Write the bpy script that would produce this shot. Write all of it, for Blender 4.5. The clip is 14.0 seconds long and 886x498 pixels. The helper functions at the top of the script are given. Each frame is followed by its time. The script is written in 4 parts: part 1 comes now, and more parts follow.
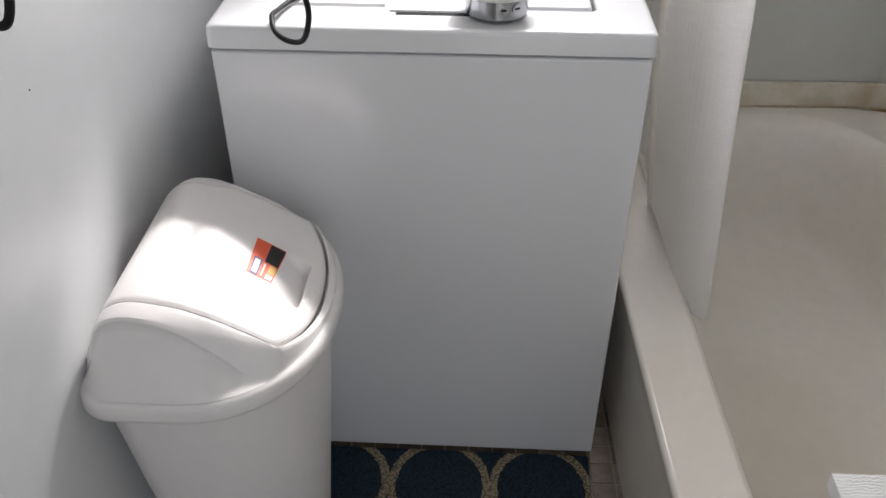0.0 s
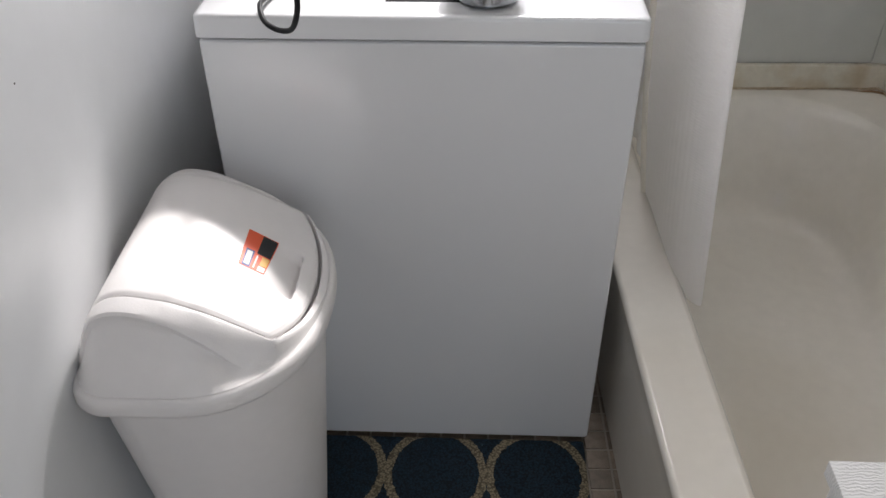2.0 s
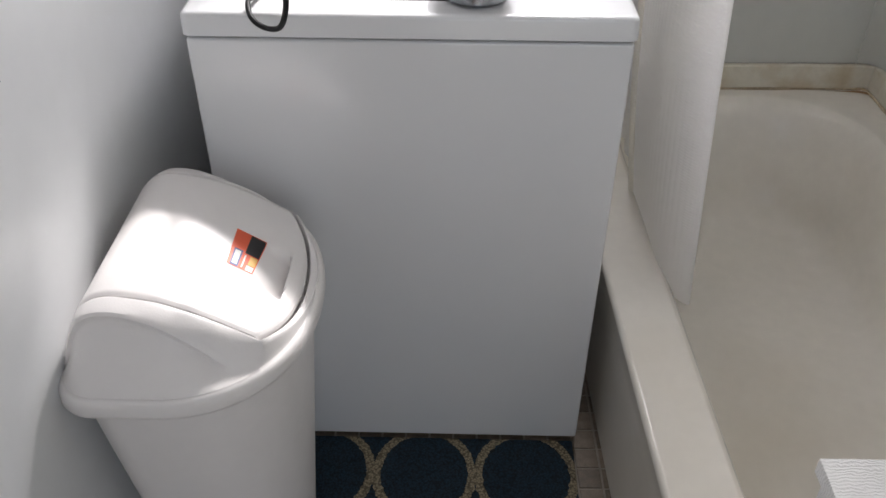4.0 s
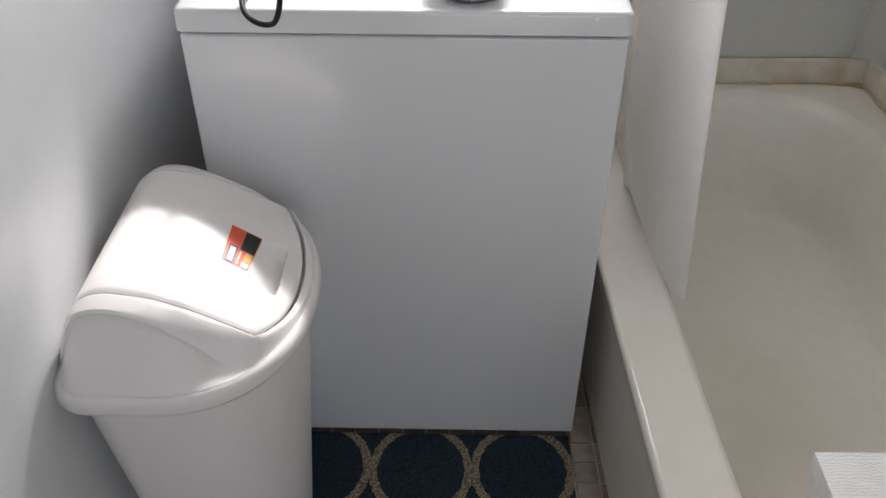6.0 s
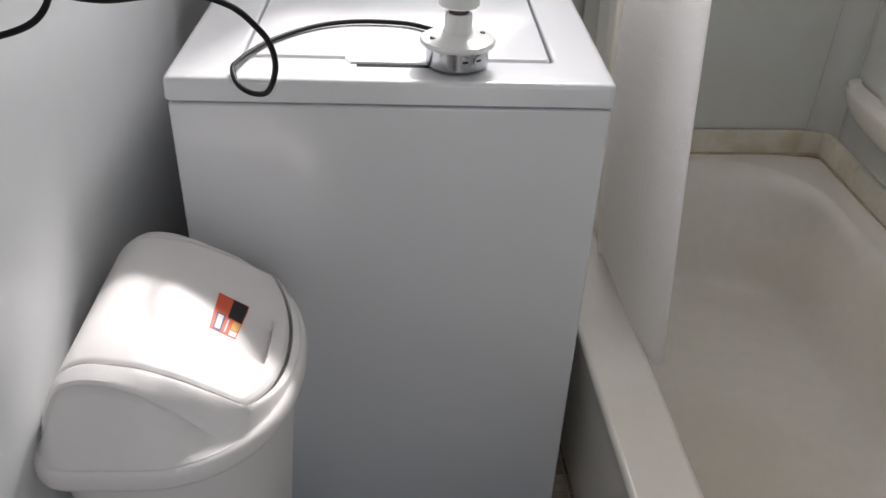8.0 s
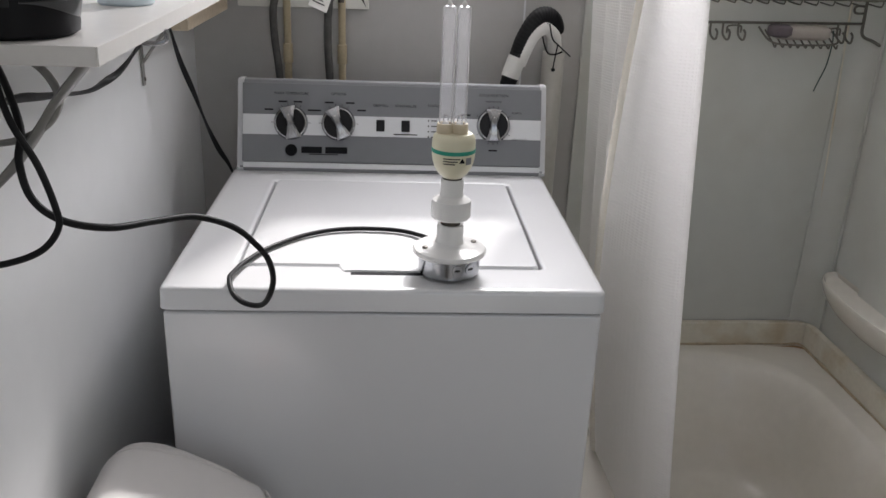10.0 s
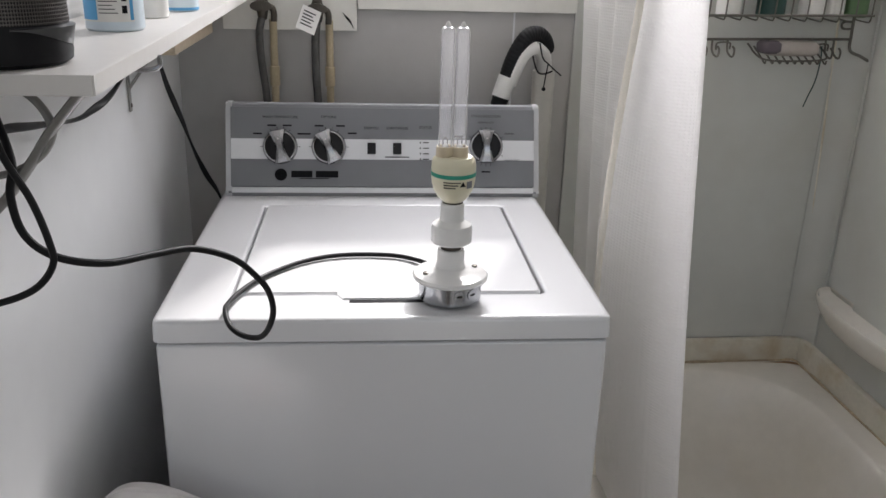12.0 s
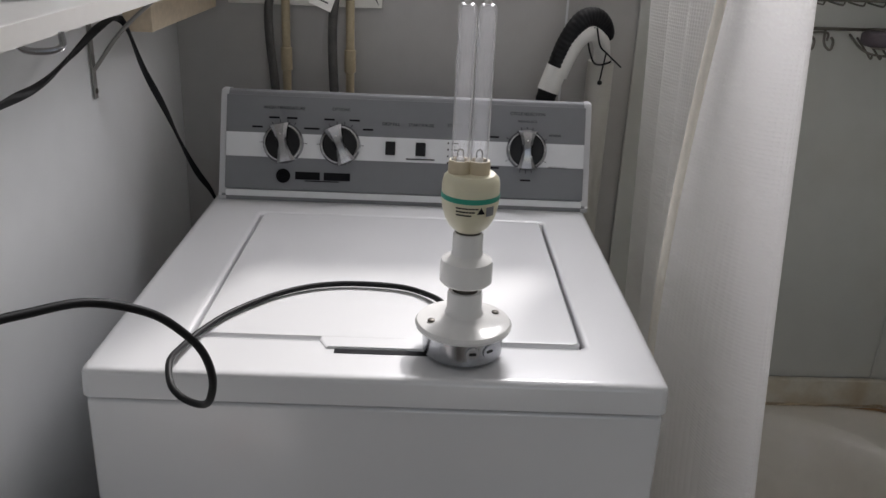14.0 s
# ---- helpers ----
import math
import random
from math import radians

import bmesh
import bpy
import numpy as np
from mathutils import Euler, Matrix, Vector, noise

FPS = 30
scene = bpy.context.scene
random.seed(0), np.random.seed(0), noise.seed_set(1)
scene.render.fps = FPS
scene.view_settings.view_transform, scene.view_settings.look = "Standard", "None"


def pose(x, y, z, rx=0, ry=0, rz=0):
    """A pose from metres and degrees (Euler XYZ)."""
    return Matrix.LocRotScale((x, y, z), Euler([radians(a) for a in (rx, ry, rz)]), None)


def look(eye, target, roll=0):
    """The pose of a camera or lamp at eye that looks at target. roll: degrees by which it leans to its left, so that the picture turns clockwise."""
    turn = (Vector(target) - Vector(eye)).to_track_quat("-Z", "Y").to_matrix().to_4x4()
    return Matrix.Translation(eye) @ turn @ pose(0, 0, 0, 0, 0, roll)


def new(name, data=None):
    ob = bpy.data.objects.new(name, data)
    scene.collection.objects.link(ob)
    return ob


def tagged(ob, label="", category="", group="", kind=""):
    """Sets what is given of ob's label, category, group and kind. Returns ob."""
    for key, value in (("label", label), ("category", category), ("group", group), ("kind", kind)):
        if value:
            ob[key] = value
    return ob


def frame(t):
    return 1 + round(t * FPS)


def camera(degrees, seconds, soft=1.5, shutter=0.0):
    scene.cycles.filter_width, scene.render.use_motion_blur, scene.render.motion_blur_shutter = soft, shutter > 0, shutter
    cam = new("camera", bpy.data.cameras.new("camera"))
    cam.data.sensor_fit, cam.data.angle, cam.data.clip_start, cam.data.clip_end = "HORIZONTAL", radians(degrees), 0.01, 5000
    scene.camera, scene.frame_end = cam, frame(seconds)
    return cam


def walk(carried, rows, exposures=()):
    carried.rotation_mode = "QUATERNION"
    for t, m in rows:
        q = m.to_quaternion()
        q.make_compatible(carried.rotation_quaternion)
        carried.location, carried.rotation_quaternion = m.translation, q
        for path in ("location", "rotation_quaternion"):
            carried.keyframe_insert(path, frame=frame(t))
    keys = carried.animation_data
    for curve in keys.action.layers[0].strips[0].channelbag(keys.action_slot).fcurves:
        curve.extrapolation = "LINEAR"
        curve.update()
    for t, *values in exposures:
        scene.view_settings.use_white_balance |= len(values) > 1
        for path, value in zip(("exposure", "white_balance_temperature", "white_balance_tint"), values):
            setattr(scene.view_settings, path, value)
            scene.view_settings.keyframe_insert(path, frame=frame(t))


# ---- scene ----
cam = camera(55.2, 14.0)
PATH = [
    (0, (0.077, -1.162, 1.385), (-0.002, 0.442, 0.194), 0.1),
    (0.5, (0.075, -1.157, 1.385), (0.0, 0.444, 0.188), -0.0),
    (1, (0.075, -1.157, 1.383), (0.003, 0.436, 0.176), -0.2),
    (1.5, (0.073, -1.155, 1.381), (0.005, 0.431, 0.164), -0.3),
    (2, (0.076, -1.152, 1.386), (0.014, 0.431, 0.165), -0.3),
    (2.5, (0.077, -1.15, 1.383), (0.018, 0.435, 0.164), -0.2),
    (3, (0.075, -1.151, 1.383), (0.027, 0.437, 0.168), 0.0),
    (5.5, (0.07, -1.149, 1.382), (0.052, 0.429, 0.152), 0.5),
    (6, (0.073, -1.15, 1.382), (0.052, 0.429, 0.154), 0.3),
    (6.5, (0.073, -1.147, 1.379), (0.057, 0.427, 0.145), 0.5),
    (7, (0.074, -1.145, 1.376), (0.07, 0.424, 0.135), 0.9),
    (7.5, (0.073, -1.141, 1.383), (0.079, 0.441, 0.161), 1.3),
    (8, (0.022, -1.153, 1.384), (0.11, 0.516, 0.286), 2.3),
    (8.5, (0.002, -1.151, 1.402), (0.129, 0.605, 0.455), 2.6),
    (9, (0.006, -1.147, 1.42), (0.13, 0.682, 0.621), 2.4),
    (11.5, (-0.007, -1.113, 1.427), (0.133, 0.755, 0.726), 1.8),
    (12, (-0.025, -1.103, 1.424), (0.149, 0.766, 0.736), 1.7),
    (12.5, (-0.051, -1.085, 1.406), (0.17, 0.773, 0.7), 1.3),
    (13, (-0.035, -1.002, 1.399), (0.169, 0.85, 0.671), 1.5),
    (13.5, (0.02, -0.892, 1.403), (0.116, 0.973, 0.687), 2.1),
    (14, (0.047, -0.824, 1.393), (0.091, 1.037, 0.663), 2.6),
]
EXPOSURES = [(0, 0.65), (7.5, 0.65), (8.5, 0.21), (9.2, 0.21), (11.3, 0.32), (12.5, 0.34), (13.0, 0.20), (13.4, -0.30), (14.0, -0.25)]
walk(cam, [(t, look(eye, target, roll)) for t, eye, target, roll in PATH], EXPOSURES)

# ---- light ----
world = bpy.data.worlds.new("world")
scene.world = world
world.use_nodes = True
sky = world.node_tree.nodes.new("ShaderNodeTexSky")
sky.sky_type, sky.sun_disc = "NISHITA", False
sky.sun_elevation, sky.sun_rotation = radians(44), radians(22)
world.node_tree.links.new(sky.outputs[0], world.node_tree.nodes["Background"].inputs[0])
world.node_tree.nodes["Background"].inputs[1].default_value = 0.1

ROOM = pose(0, 0, 0, 0, 0, 1.2)
TUB = pose(0, 0, 0, 0, 0, 2.2)
WALL_L, WALL_B, WALL_R, WALL_F, CEIL = -0.432, 0.884, 1.180, -1.75, 2.30
WIN = (0.07, 0.62, 1.54, 2.16)   # window opening in the back wall: u0, u1, z0, z1


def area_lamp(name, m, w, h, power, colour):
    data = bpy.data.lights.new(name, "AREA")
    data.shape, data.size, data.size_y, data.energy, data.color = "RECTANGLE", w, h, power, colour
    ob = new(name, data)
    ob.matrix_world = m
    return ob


area_lamp("window_daylight", ROOM @ pose(0.295, WALL_B + 0.13, 1.85, -90, 0, 0), 0.45, 0.62, 21.5, (0.985, 0.965, 1.0))
# Fill light added behind the camera; no doorway is known there.
area_lamp("front_fill", ROOM @ pose(0.38, WALL_F - 0.05, 1.0, 90, 0, 0), 0.8, 1.9, 2.7, (1.0, 0.955, 0.93))

sun_data = bpy.data.lights.new("sun", "SUN")
sun_data.energy, sun_data.angle, sun_data.color = 3.1, radians(4), (1.0, 0.955, 0.94)
sun = new("sun", sun_data)
sun.matrix_world = look((0.82, 2.0, 2.1), (0.0, 0.0, 0.0))


# ---- materials ----
def mat(name, colour, rough=0.5, metal=0.0, vary=0.06, scale=8.0, bump=0.0, bump_scale=60.0, coat=0.0, stain=None, stain_amount=0.0, stain_scale=3.0, island=0.0):
    m = bpy.data.materials.new(name)
    m.use_nodes = True
    nt = m.node_tree
    N, L = nt.nodes, nt.links
    b = N["Principled BSDF"]
    b.inputs["Metallic"].default_value = metal
    b.inputs["Coat Weight"].default_value = coat
    b.inputs["Coat Roughness"].default_value = 0.08
    tc = N.new("ShaderNodeTexCoord")

    def noise_tex(sc, detail=4.0):
        n = N.new("ShaderNodeTexNoise")
        n.inputs["Scale"].default_value, n.inputs["Detail"].default_value = sc, detail
        L.new(tc.outputs["Object"], n.inputs["Vector"])
        return n

    n1, n2 = noise_tex(scale), noise_tex(scale * 9, 6.0)
    add = N.new("ShaderNodeMath")
    add.operation = "ADD"
    L.new(n1.outputs["Fac"], add.inputs[0])
    L.new(n2.outputs["Fac"], add.inputs[1])
    ramp = N.new("ShaderNodeMapRange")
    ramp.inputs["From Min"].default_value, ramp.inputs["From Max"].default_value = 0.6, 1.4
    ramp.inputs["To Min"].default_value, ramp.inputs["To Max"].default_value = 1 - vary, 1 + vary
    L.new(add.outputs[0], ramp.inputs["Value"])
    mul = N.new("ShaderNodeVectorMath")
    mul.operation = "SCALE"
    mul.inputs[0].default_value = colour
    L.new(ramp.outputs[0], mul.inputs["Scale"])
    out = mul.outputs[0]
    if vary == 0:
        rgb = N.new("ShaderNodeRGB")
        rgb.outputs[0].default_value = (*colour, 1)
        out = rgb.outputs[0]
    if stain:
        n3 = noise_tex(stain_scale, 5.0)
        r3 = N.new("ShaderNodeMapRange")
        r3.inputs["From Min"].default_value, r3.inputs["From Max"].default_value = 0.48, 0.72
        r3.inputs["To Max"].default_value = stain_amount
        L.new(n3.outputs["Fac"], r3.inputs["Value"])
        mix = N.new("ShaderNodeMix")
        mix.data_type = "RGBA"
        mix.inputs["B"].default_value = (*stain, 1)
        L.new(r3.outputs[0], mix.inputs["Factor"])
        L.new(out, mix.inputs["A"])
        out = mix.outputs["Result"]
    L.new(out, b.inputs["Base Color"])
    rr = N.new("ShaderNodeMapRange")
    rr.inputs["From Min"].default_value, rr.inputs["From Max"].default_value = 0.1, 0.9
    rr.inputs["To Min"].default_value, rr.inputs["To Max"].default_value = max(rough * 0.85, 0.0), min(rough * 1.15, 1)
    L.new(n1.outputs["Fac"], rr.inputs["Value"])
    L.new(rr.outputs[0], b.inputs["Roughness"])
    if bump:
        nb = noise_tex(bump_scale, 3.0)
        bp = N.new("ShaderNodeBump")
        bp.inputs["Strength"].default_value, bp.inputs["Distance"].default_value = bump, 0.002
        L.new(nb.outputs["Fac"], bp.inputs["Height"])
        L.new(bp.outputs[0], b.inputs["Normal"])
    return m


ENAMEL = mat("white_enamel", (0.785, 0.79, 0.805), 0.31, vary=0, scale=3, bump=0.03, bump_scale=30, coat=0.8)
ENAMEL.node_tree.nodes["Principled BSDF"].inputs["Specular IOR Level"].default_value = 1.0
ENAMEL.node_tree.nodes["Principled BSDF"].inputs["Coat Roughness"].default_value = 0.12
WALL = mat("wall_paint", (0.71, 0.72, 0.725), 0.33, vary=0.03, scale=2.5, bump=0.08, bump_scale=120)
# Unseen ceiling: its grey is chosen to cut bounced light.
CEILING = mat("ceiling_dimmed", (0.50, 0.49, 0.47), 0.8, vary=0.03, scale=3)
SURROUND = mat("surround_panel", (0.63, 0.64, 0.61), 0.35, vary=0.04, scale=2, stain=(0.5, 0.47, 0.40), stain_amount=0.35)
TUBMAT = mat("tub_acrylic", (0.81, 0.775, 0.71), 0.16, vary=0.04, scale=4, stain=(0.66, 0.59, 0.48), stain_amount=0.45, stain_scale=2.2)
TRIM = mat("trim_white", (0.78, 0.77, 0.72), 0.4, vary=0.04, scale=5)
CAULK = mat("stained_strip", (0.74, 0.70, 0.60), 0.5, vary=0.08, scale=9, stain=(0.50, 0.36, 0.18), stain_amount=0.85, stain_scale=7)
PLASTIC = mat("bin_plastic", (0.82, 0.79, 0.778), 0.38, vary=0.02, scale=5, bump=0.1, bump_scale=400)
GREY = mat("console_grey", (0.22, 0.225, 0.24), 0.45, vary=0.02)
SILVER = mat("console_silver", (0.76, 0.77, 0.785), 0.4, vary=0.02)
CHROME = mat("chrome", (0.40, 0.40, 0.41), 0.26, metal=1.0, vary=0.03)
GALV = mat("galvanised_steel", (0.42, 0.43, 0.45), 0.21, metal=1.0, vary=0.18, scale=30)
BLACK = mat("black_plastic", (0.015, 0.015, 0.016), 0.35, vary=0.1)
# Cords, hose and feet; also the black lining that shades the lid gap.
RUBBER = mat("black_rubber", (0.010, 0.010, 0.011), 0.5, vary=0.15, scale=20)
# Print ink, and the near-black shade of the washer's finger slot.
INK_AND_SHADE = mat("ink_and_slot_shade", (0.012, 0.012, 0.014), 0.6)
CURTAIN = mat("curtain_cloth", (0.95, 0.935, 0.93), 0.85, vary=0.03, scale=6)
SHELFMAT = mat("shelf_laminate", (0.76, 0.74, 0.71), 0.4, vary=0.03, scale=7)
PORCELAIN = mat("lampholder_white", (0.84, 0.835, 0.82), 0.17, vary=0.02)
CREAM = mat("ballast_cream", (0.74, 0.70, 0.52), 0.35, vary=0.03)
GREEN = mat("green_band", (0.02, 0.32, 0.22), 0.4)
BEIGE = mat("aged_pipe", (0.50, 0.42, 0.28), 0.45, vary=0.12, scale=14)
HOSE = mat("braided_hose", (0.075, 0.073, 0.070), 0.4, vary=0.3, scale=60, bump=0.3, bump_scale=300)
BRASS = mat("tarnished_brass", (0.09, 0.08, 0.068), 0.42, metal=0.7, vary=0.2, scale=25)
WIRE = mat("rusty_wire", (0.16, 0.15, 0.13), 0.5, metal=0.5, vary=0.3, scale=40)
PAPER = mat("paper", (0.78, 0.77, 0.74), 0.8)
ORANGE = mat("sticker_orange", (0.75, 0.10, 0.03), 0.35)
BLUE = mat("blue_plastic", (0.10, 0.38, 0.68), 0.35)
PALEBLUE = mat("pale_blue_plastic", (0.68, 0.77, 0.83), 0.35)
GREENB = mat("green_plastic", (0.006, 0.045, 0.038), 0.35)
LIME = mat("clear_green_plastic", (0.10, 0.19, 0.08), 0.35)
SOAP = mat("soap", (0.40, 0.36, 0.33), 0.6)
GREYCORD = mat("grey_cord", (0.21, 0.205, 0.195), 0.45, vary=0.12, scale=20)
PINE = mat("pine", (0.56, 0.47, 0.35), 0.6, vary=0.15, scale=12)

for dull, level in ((BLACK, 0.3), (RUBBER, 0.22), (INK_AND_SHADE, 0.08), (HOSE, 0.3), (GREY, 0.3)):
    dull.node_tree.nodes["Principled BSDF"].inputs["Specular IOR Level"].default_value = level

CONSOLE = mat("console_housing", (0.24, 0.245, 0.26), 0.6, vary=0.03)
CAPGREY = mat("end_cap_plastic", (0.58, 0.585, 0.60), 0.4, vary=0.03)
HEM = mat("hem_cloth", (0.88, 0.83, 0.74), 0.9, vary=0.06, scale=40)


def glass(name, tint):
    m = bpy.data.materials.new(name)
    m.use_nodes = True
    N, L = m.node_tree.nodes, m.node_tree.links
    clear, shine, haze, fres = N.new("ShaderNodeBsdfTransparent"), N.new("ShaderNodeBsdfGlossy"), N.new("ShaderNodeBsdfTranslucent"), N.new("ShaderNodeLayerWeight")
    clear.inputs["Color"].default_value = (*tint, 1)
    haze.inputs["Color"].default_value = (0.95, 0.95, 0.95, 1)
    shine.inputs["Roughness"].default_value, fres.inputs["Blend"].default_value = 0.42, 0.45
    film, coat = N.new("ShaderNodeMixShader"), N.new("ShaderNodeMixShader")
    # faint streaks of deposit along the tube, their haze raised to mimic sunlit glass
    tc, mp, nz = N.new("ShaderNodeTexCoord"), N.new("ShaderNodeMapping"), N.new("ShaderNodeTexNoise")
    mp.inputs["Scale"].default_value = (330, 330, 14)
    nz.inputs["Detail"].default_value = 3.0
    band = N.new("ShaderNodeMapRange")
    band.inputs["From Min"].default_value, band.inputs["From Max"].default_value = 0.56, 0.78
    band.inputs["To Min"].default_value, band.inputs["To Max"].default_value = 0.022, 0.30
    L.new(tc.outputs["Object"], mp.inputs["Vector"])
    L.new(mp.outputs[0], nz.inputs["Vector"])
    L.new(nz.outputs["Fac"], band.inputs["Value"])
    L.new(band.outputs[0], film.inputs[0])
    L.new(clear.outputs[0], film.inputs[1])
    L.new(haze.outputs[0], film.inputs[2])
    steep, half = N.new("ShaderNodeMath"), N.new("ShaderNodeMath")
    steep.operation, half.operation = "POWER", "MULTIPLY"
    steep.inputs[1].default_value, half.inputs[1].default_value = 2.6, 1.0
    L.new(fres.outputs["Facing"], steep.inputs[0])
    L.new(steep.outputs[0], half.inputs[0])
    L.new(half.outputs[0], coat.inputs[0])
    L.new(film.outputs[0], coat.inputs[1])
    L.new(shine.outputs[0], coat.inputs[2])
    L.new(coat.outputs[0], N["Material Output"].inputs["Surface"])
    return m


GLASS = glass("quartz_glass", (0.99, 0.99, 0.995))


def nodes_of(m):
    return m.node_tree.nodes, m.node_tree.links, m.node_tree.nodes["Principled BSDF"]


def math_node(N, L, op, a, b=None):
    n = N.new("ShaderNodeMath")
    n.operation = op
    for k, v in enumerate((a, b)):
        if v is None:
            continue
        if isinstance(v, (int, float)):
            n.inputs[k].default_value = v
        else:
            L.new(v, n.inputs[k])
    return n.outputs[0]


def waffle(m, pitch):
    """Small square cells in relief along the cloth's own coordinates, and light through the cloth."""
    N, L, b = nodes_of(m)
    uv = N.new("ShaderNodeUVMap")
    sep = N.new("ShaderNodeSeparateXYZ")
    L.new(uv.outputs[0], sep.inputs[0])
    a = math_node(N, L, "SINE", math_node(N, L, "MULTIPLY", sep.outputs[0], 2 * math.pi / pitch))
    c = math_node(N, L, "SINE", math_node(N, L, "MULTIPLY", sep.outputs[1], 2 * math.pi / pitch))
    h = math_node(N, L, "ADD", math_node(N, L, "ABSOLUTE", a), math_node(N, L, "ABSOLUTE", c))
    bp = N.new("ShaderNodeBump")
    bp.inputs["Strength"].default_value, bp.inputs["Distance"].default_value = 1.0, 0.0022
    L.new(h, bp.inputs["Height"])
    L.new(bp.outputs[0], b.inputs["Normal"])
    tr = N.new("ShaderNodeBsdfTranslucent")
    tr.inputs[0].default_value = (0.97, 0.955, 0.94, 1)
    mix = N.new("ShaderNodeMixShader")
    mix.inputs[0].default_value = 0.62
    out = N["Material Output"]
    L.new(b.outputs[0], mix.inputs[1])
    L.new(tr.outputs[0], mix.inputs[2])
    L.new(mix.outputs[0], out.inputs[0])


waffle(CURTAIN, 0.011)


def rug_material():
    """Navy loop pile with tan rings on a square grid."""
    m = mat("rug_pile", (0.010, 0.030, 0.050), 0.95, vary=0.3, scale=60, bump=1.0, bump_scale=260)
    N, L, b = nodes_of(m)
    tc = N.new("ShaderNodeTexCoord")
    wob = N.new("ShaderNodeTexNoise")
    wob.inputs["Scale"].default_value = 90
    L.new(tc.outputs["Object"], wob.inputs["Vector"])
    sep = N.new("ShaderNodeSeparateXYZ")
    L.new(tc.outputs["Object"], sep.inputs[0])

    def cell(o, centre):
        x = math_node(N, L, "ADD", o, 10 * 0.201 + 0.1005 - centre)
        x = math_node(N, L, "MODULO", x, 0.201)
        return math_node(N, L, "SUBTRACT", x, 0.1005)
    cx, cy = cell(sep.outputs[0], 0.0175), cell(math_node(N, L, "MULTIPLY", sep.outputs[1], 0.895), -0.085)
    d = math_node(N, L, "SQRT", math_node(N, L, "ADD", math_node(N, L, "MULTIPLY", cx, cx), math_node(N, L, "MULTIPLY", cy, cy)))
    d = math_node(N, L, "ADD", d, math_node(N, L, "MULTIPLY", math_node(N, L, "SUBTRACT", wob.outputs["Fac"], 0.5), 0.010))
    inside = math_node(N, L, "MULTIPLY", math_node(N, L, "GREATER_THAN", d, 0.086), math_node(N, L, "LESS_THAN", d, 0.103))
    old = b.inputs["Base Color"].links[0].from_socket
    mix = N.new("ShaderNodeMix")
    mix.data_type = "RGBA"
    mix.inputs["B"].default_value = (0.34, 0.28, 0.185, 1)
    L.new(inside, mix.inputs["Factor"])
    L.new(old, mix.inputs["A"])
    loops = N.new("ShaderNodeTexVoronoi")
    loops.inputs["Scale"].default_value = 230
    L.new(tc.outputs["Object"], loops.inputs["Vector"])
    # Shade between the loops is multiplied into the pile colour.
    shade = N.new("ShaderNodeMapRange")
    shade.inputs["From Max"].default_value = 0.75
    shade.inputs["To Min"].default_value, shade.inputs["To Max"].default_value = 1.5, 0.35
    L.new(loops.outputs["Distance"], shade.inputs["Value"])
    tuft = N.new("ShaderNodeVectorMath")
    tuft.operation = "SCALE"
    L.new(mix.outputs["Result"], tuft.inputs[0])
    L.new(shade.outputs[0], tuft.inputs["Scale"])
    L.new(tuft.outputs[0], b.inputs["Base Color"])
    return m


def grain_material():
    """White paint over coarse wood grain."""
    m = mat("painted_grain", (0.80, 0.79, 0.77), 0.5, vary=0.04, scale=8)
    N, L, b = nodes_of(m)
    tc = N.new("ShaderNodeTexCoord")
    w = N.new("ShaderNodeTexWave")
    w.bands_direction = "Y"
    w.inputs["Scale"].default_value, w.inputs["Distortion"].default_value, w.inputs["Detail"].default_value, w.inputs["Detail Scale"].default_value = 95, 9, 4, 1.2
    L.new(tc.outputs["Object"], w.inputs["Vector"])
    bp = N.new("ShaderNodeBump")
    bp.inputs["Strength"].default_value, bp.inputs["Distance"].default_value = 0.28, 0.002
    L.new(w.outputs["Fac"], bp.inputs["Height"])
    L.new(bp.outputs[0], b.inputs["Normal"])
    return m


# ---- mesh helpers ----
def finish(bm, name, material, parent=None, label="", smooth=True, angle=35):
    bmesh.ops.recalc_face_normals(bm, faces=bm.faces)
    me = bpy.data.meshes.new(name)
    bm.to_mesh(me)
    bm.free()
    me.materials.append(material)
    if smooth:
        me.shade_smooth()
        me.set_sharp_from_angle(angle=radians(angle))
    ob = new(name, me)
    if smooth and len(me.polygons) < 400:
        even = ob.modifiers.new("even_normals", "WEIGHTED_NORMAL")
        even.keep_sharp = True
    if parent is not None:
        ob.parent = parent
    if label:
        ob["label"] = label
    return ob


def part(name, bm, material, parent, label="", smooth=True, angle=35):
    return finish(bm, name, material, parent, label, smooth, angle)


def thing(name, label, category, m=None, group="", kind=""):
    ob = new(name)
    ob.empty_display_size = 0.05
    if m is not None:
        ob.matrix_world = m
    return tagged(ob, label, category, group, kind)


def box(x0, x1, y0, y1, z0, z1, bevel=0.0, seg=2, bm=None):
    own = bmesh.new()
    bmesh.ops.create_cube(own, size=1)
    for v in own.verts:
        v.co = (x0 + (v.co.x + 0.5) * (x1 - x0), y0 + (v.co.y + 0.5) * (y1 - y0), z0 + (v.co.z + 0.5) * (z1 - z0))
    if bevel:
        bmesh.ops.bevel(own, geom=own.edges[:], offset=bevel, segments=seg, affect="EDGES", profile=0.5)
    return merge(bm, own)


def merge(bm, own):
    if bm is None:
        return own
    me = bpy.data.meshes.new("tmp")
    own.to_mesh(me)
    own.free()
    bm.from_mesh(me)
    bpy.data.meshes.remove(me)
    return bm


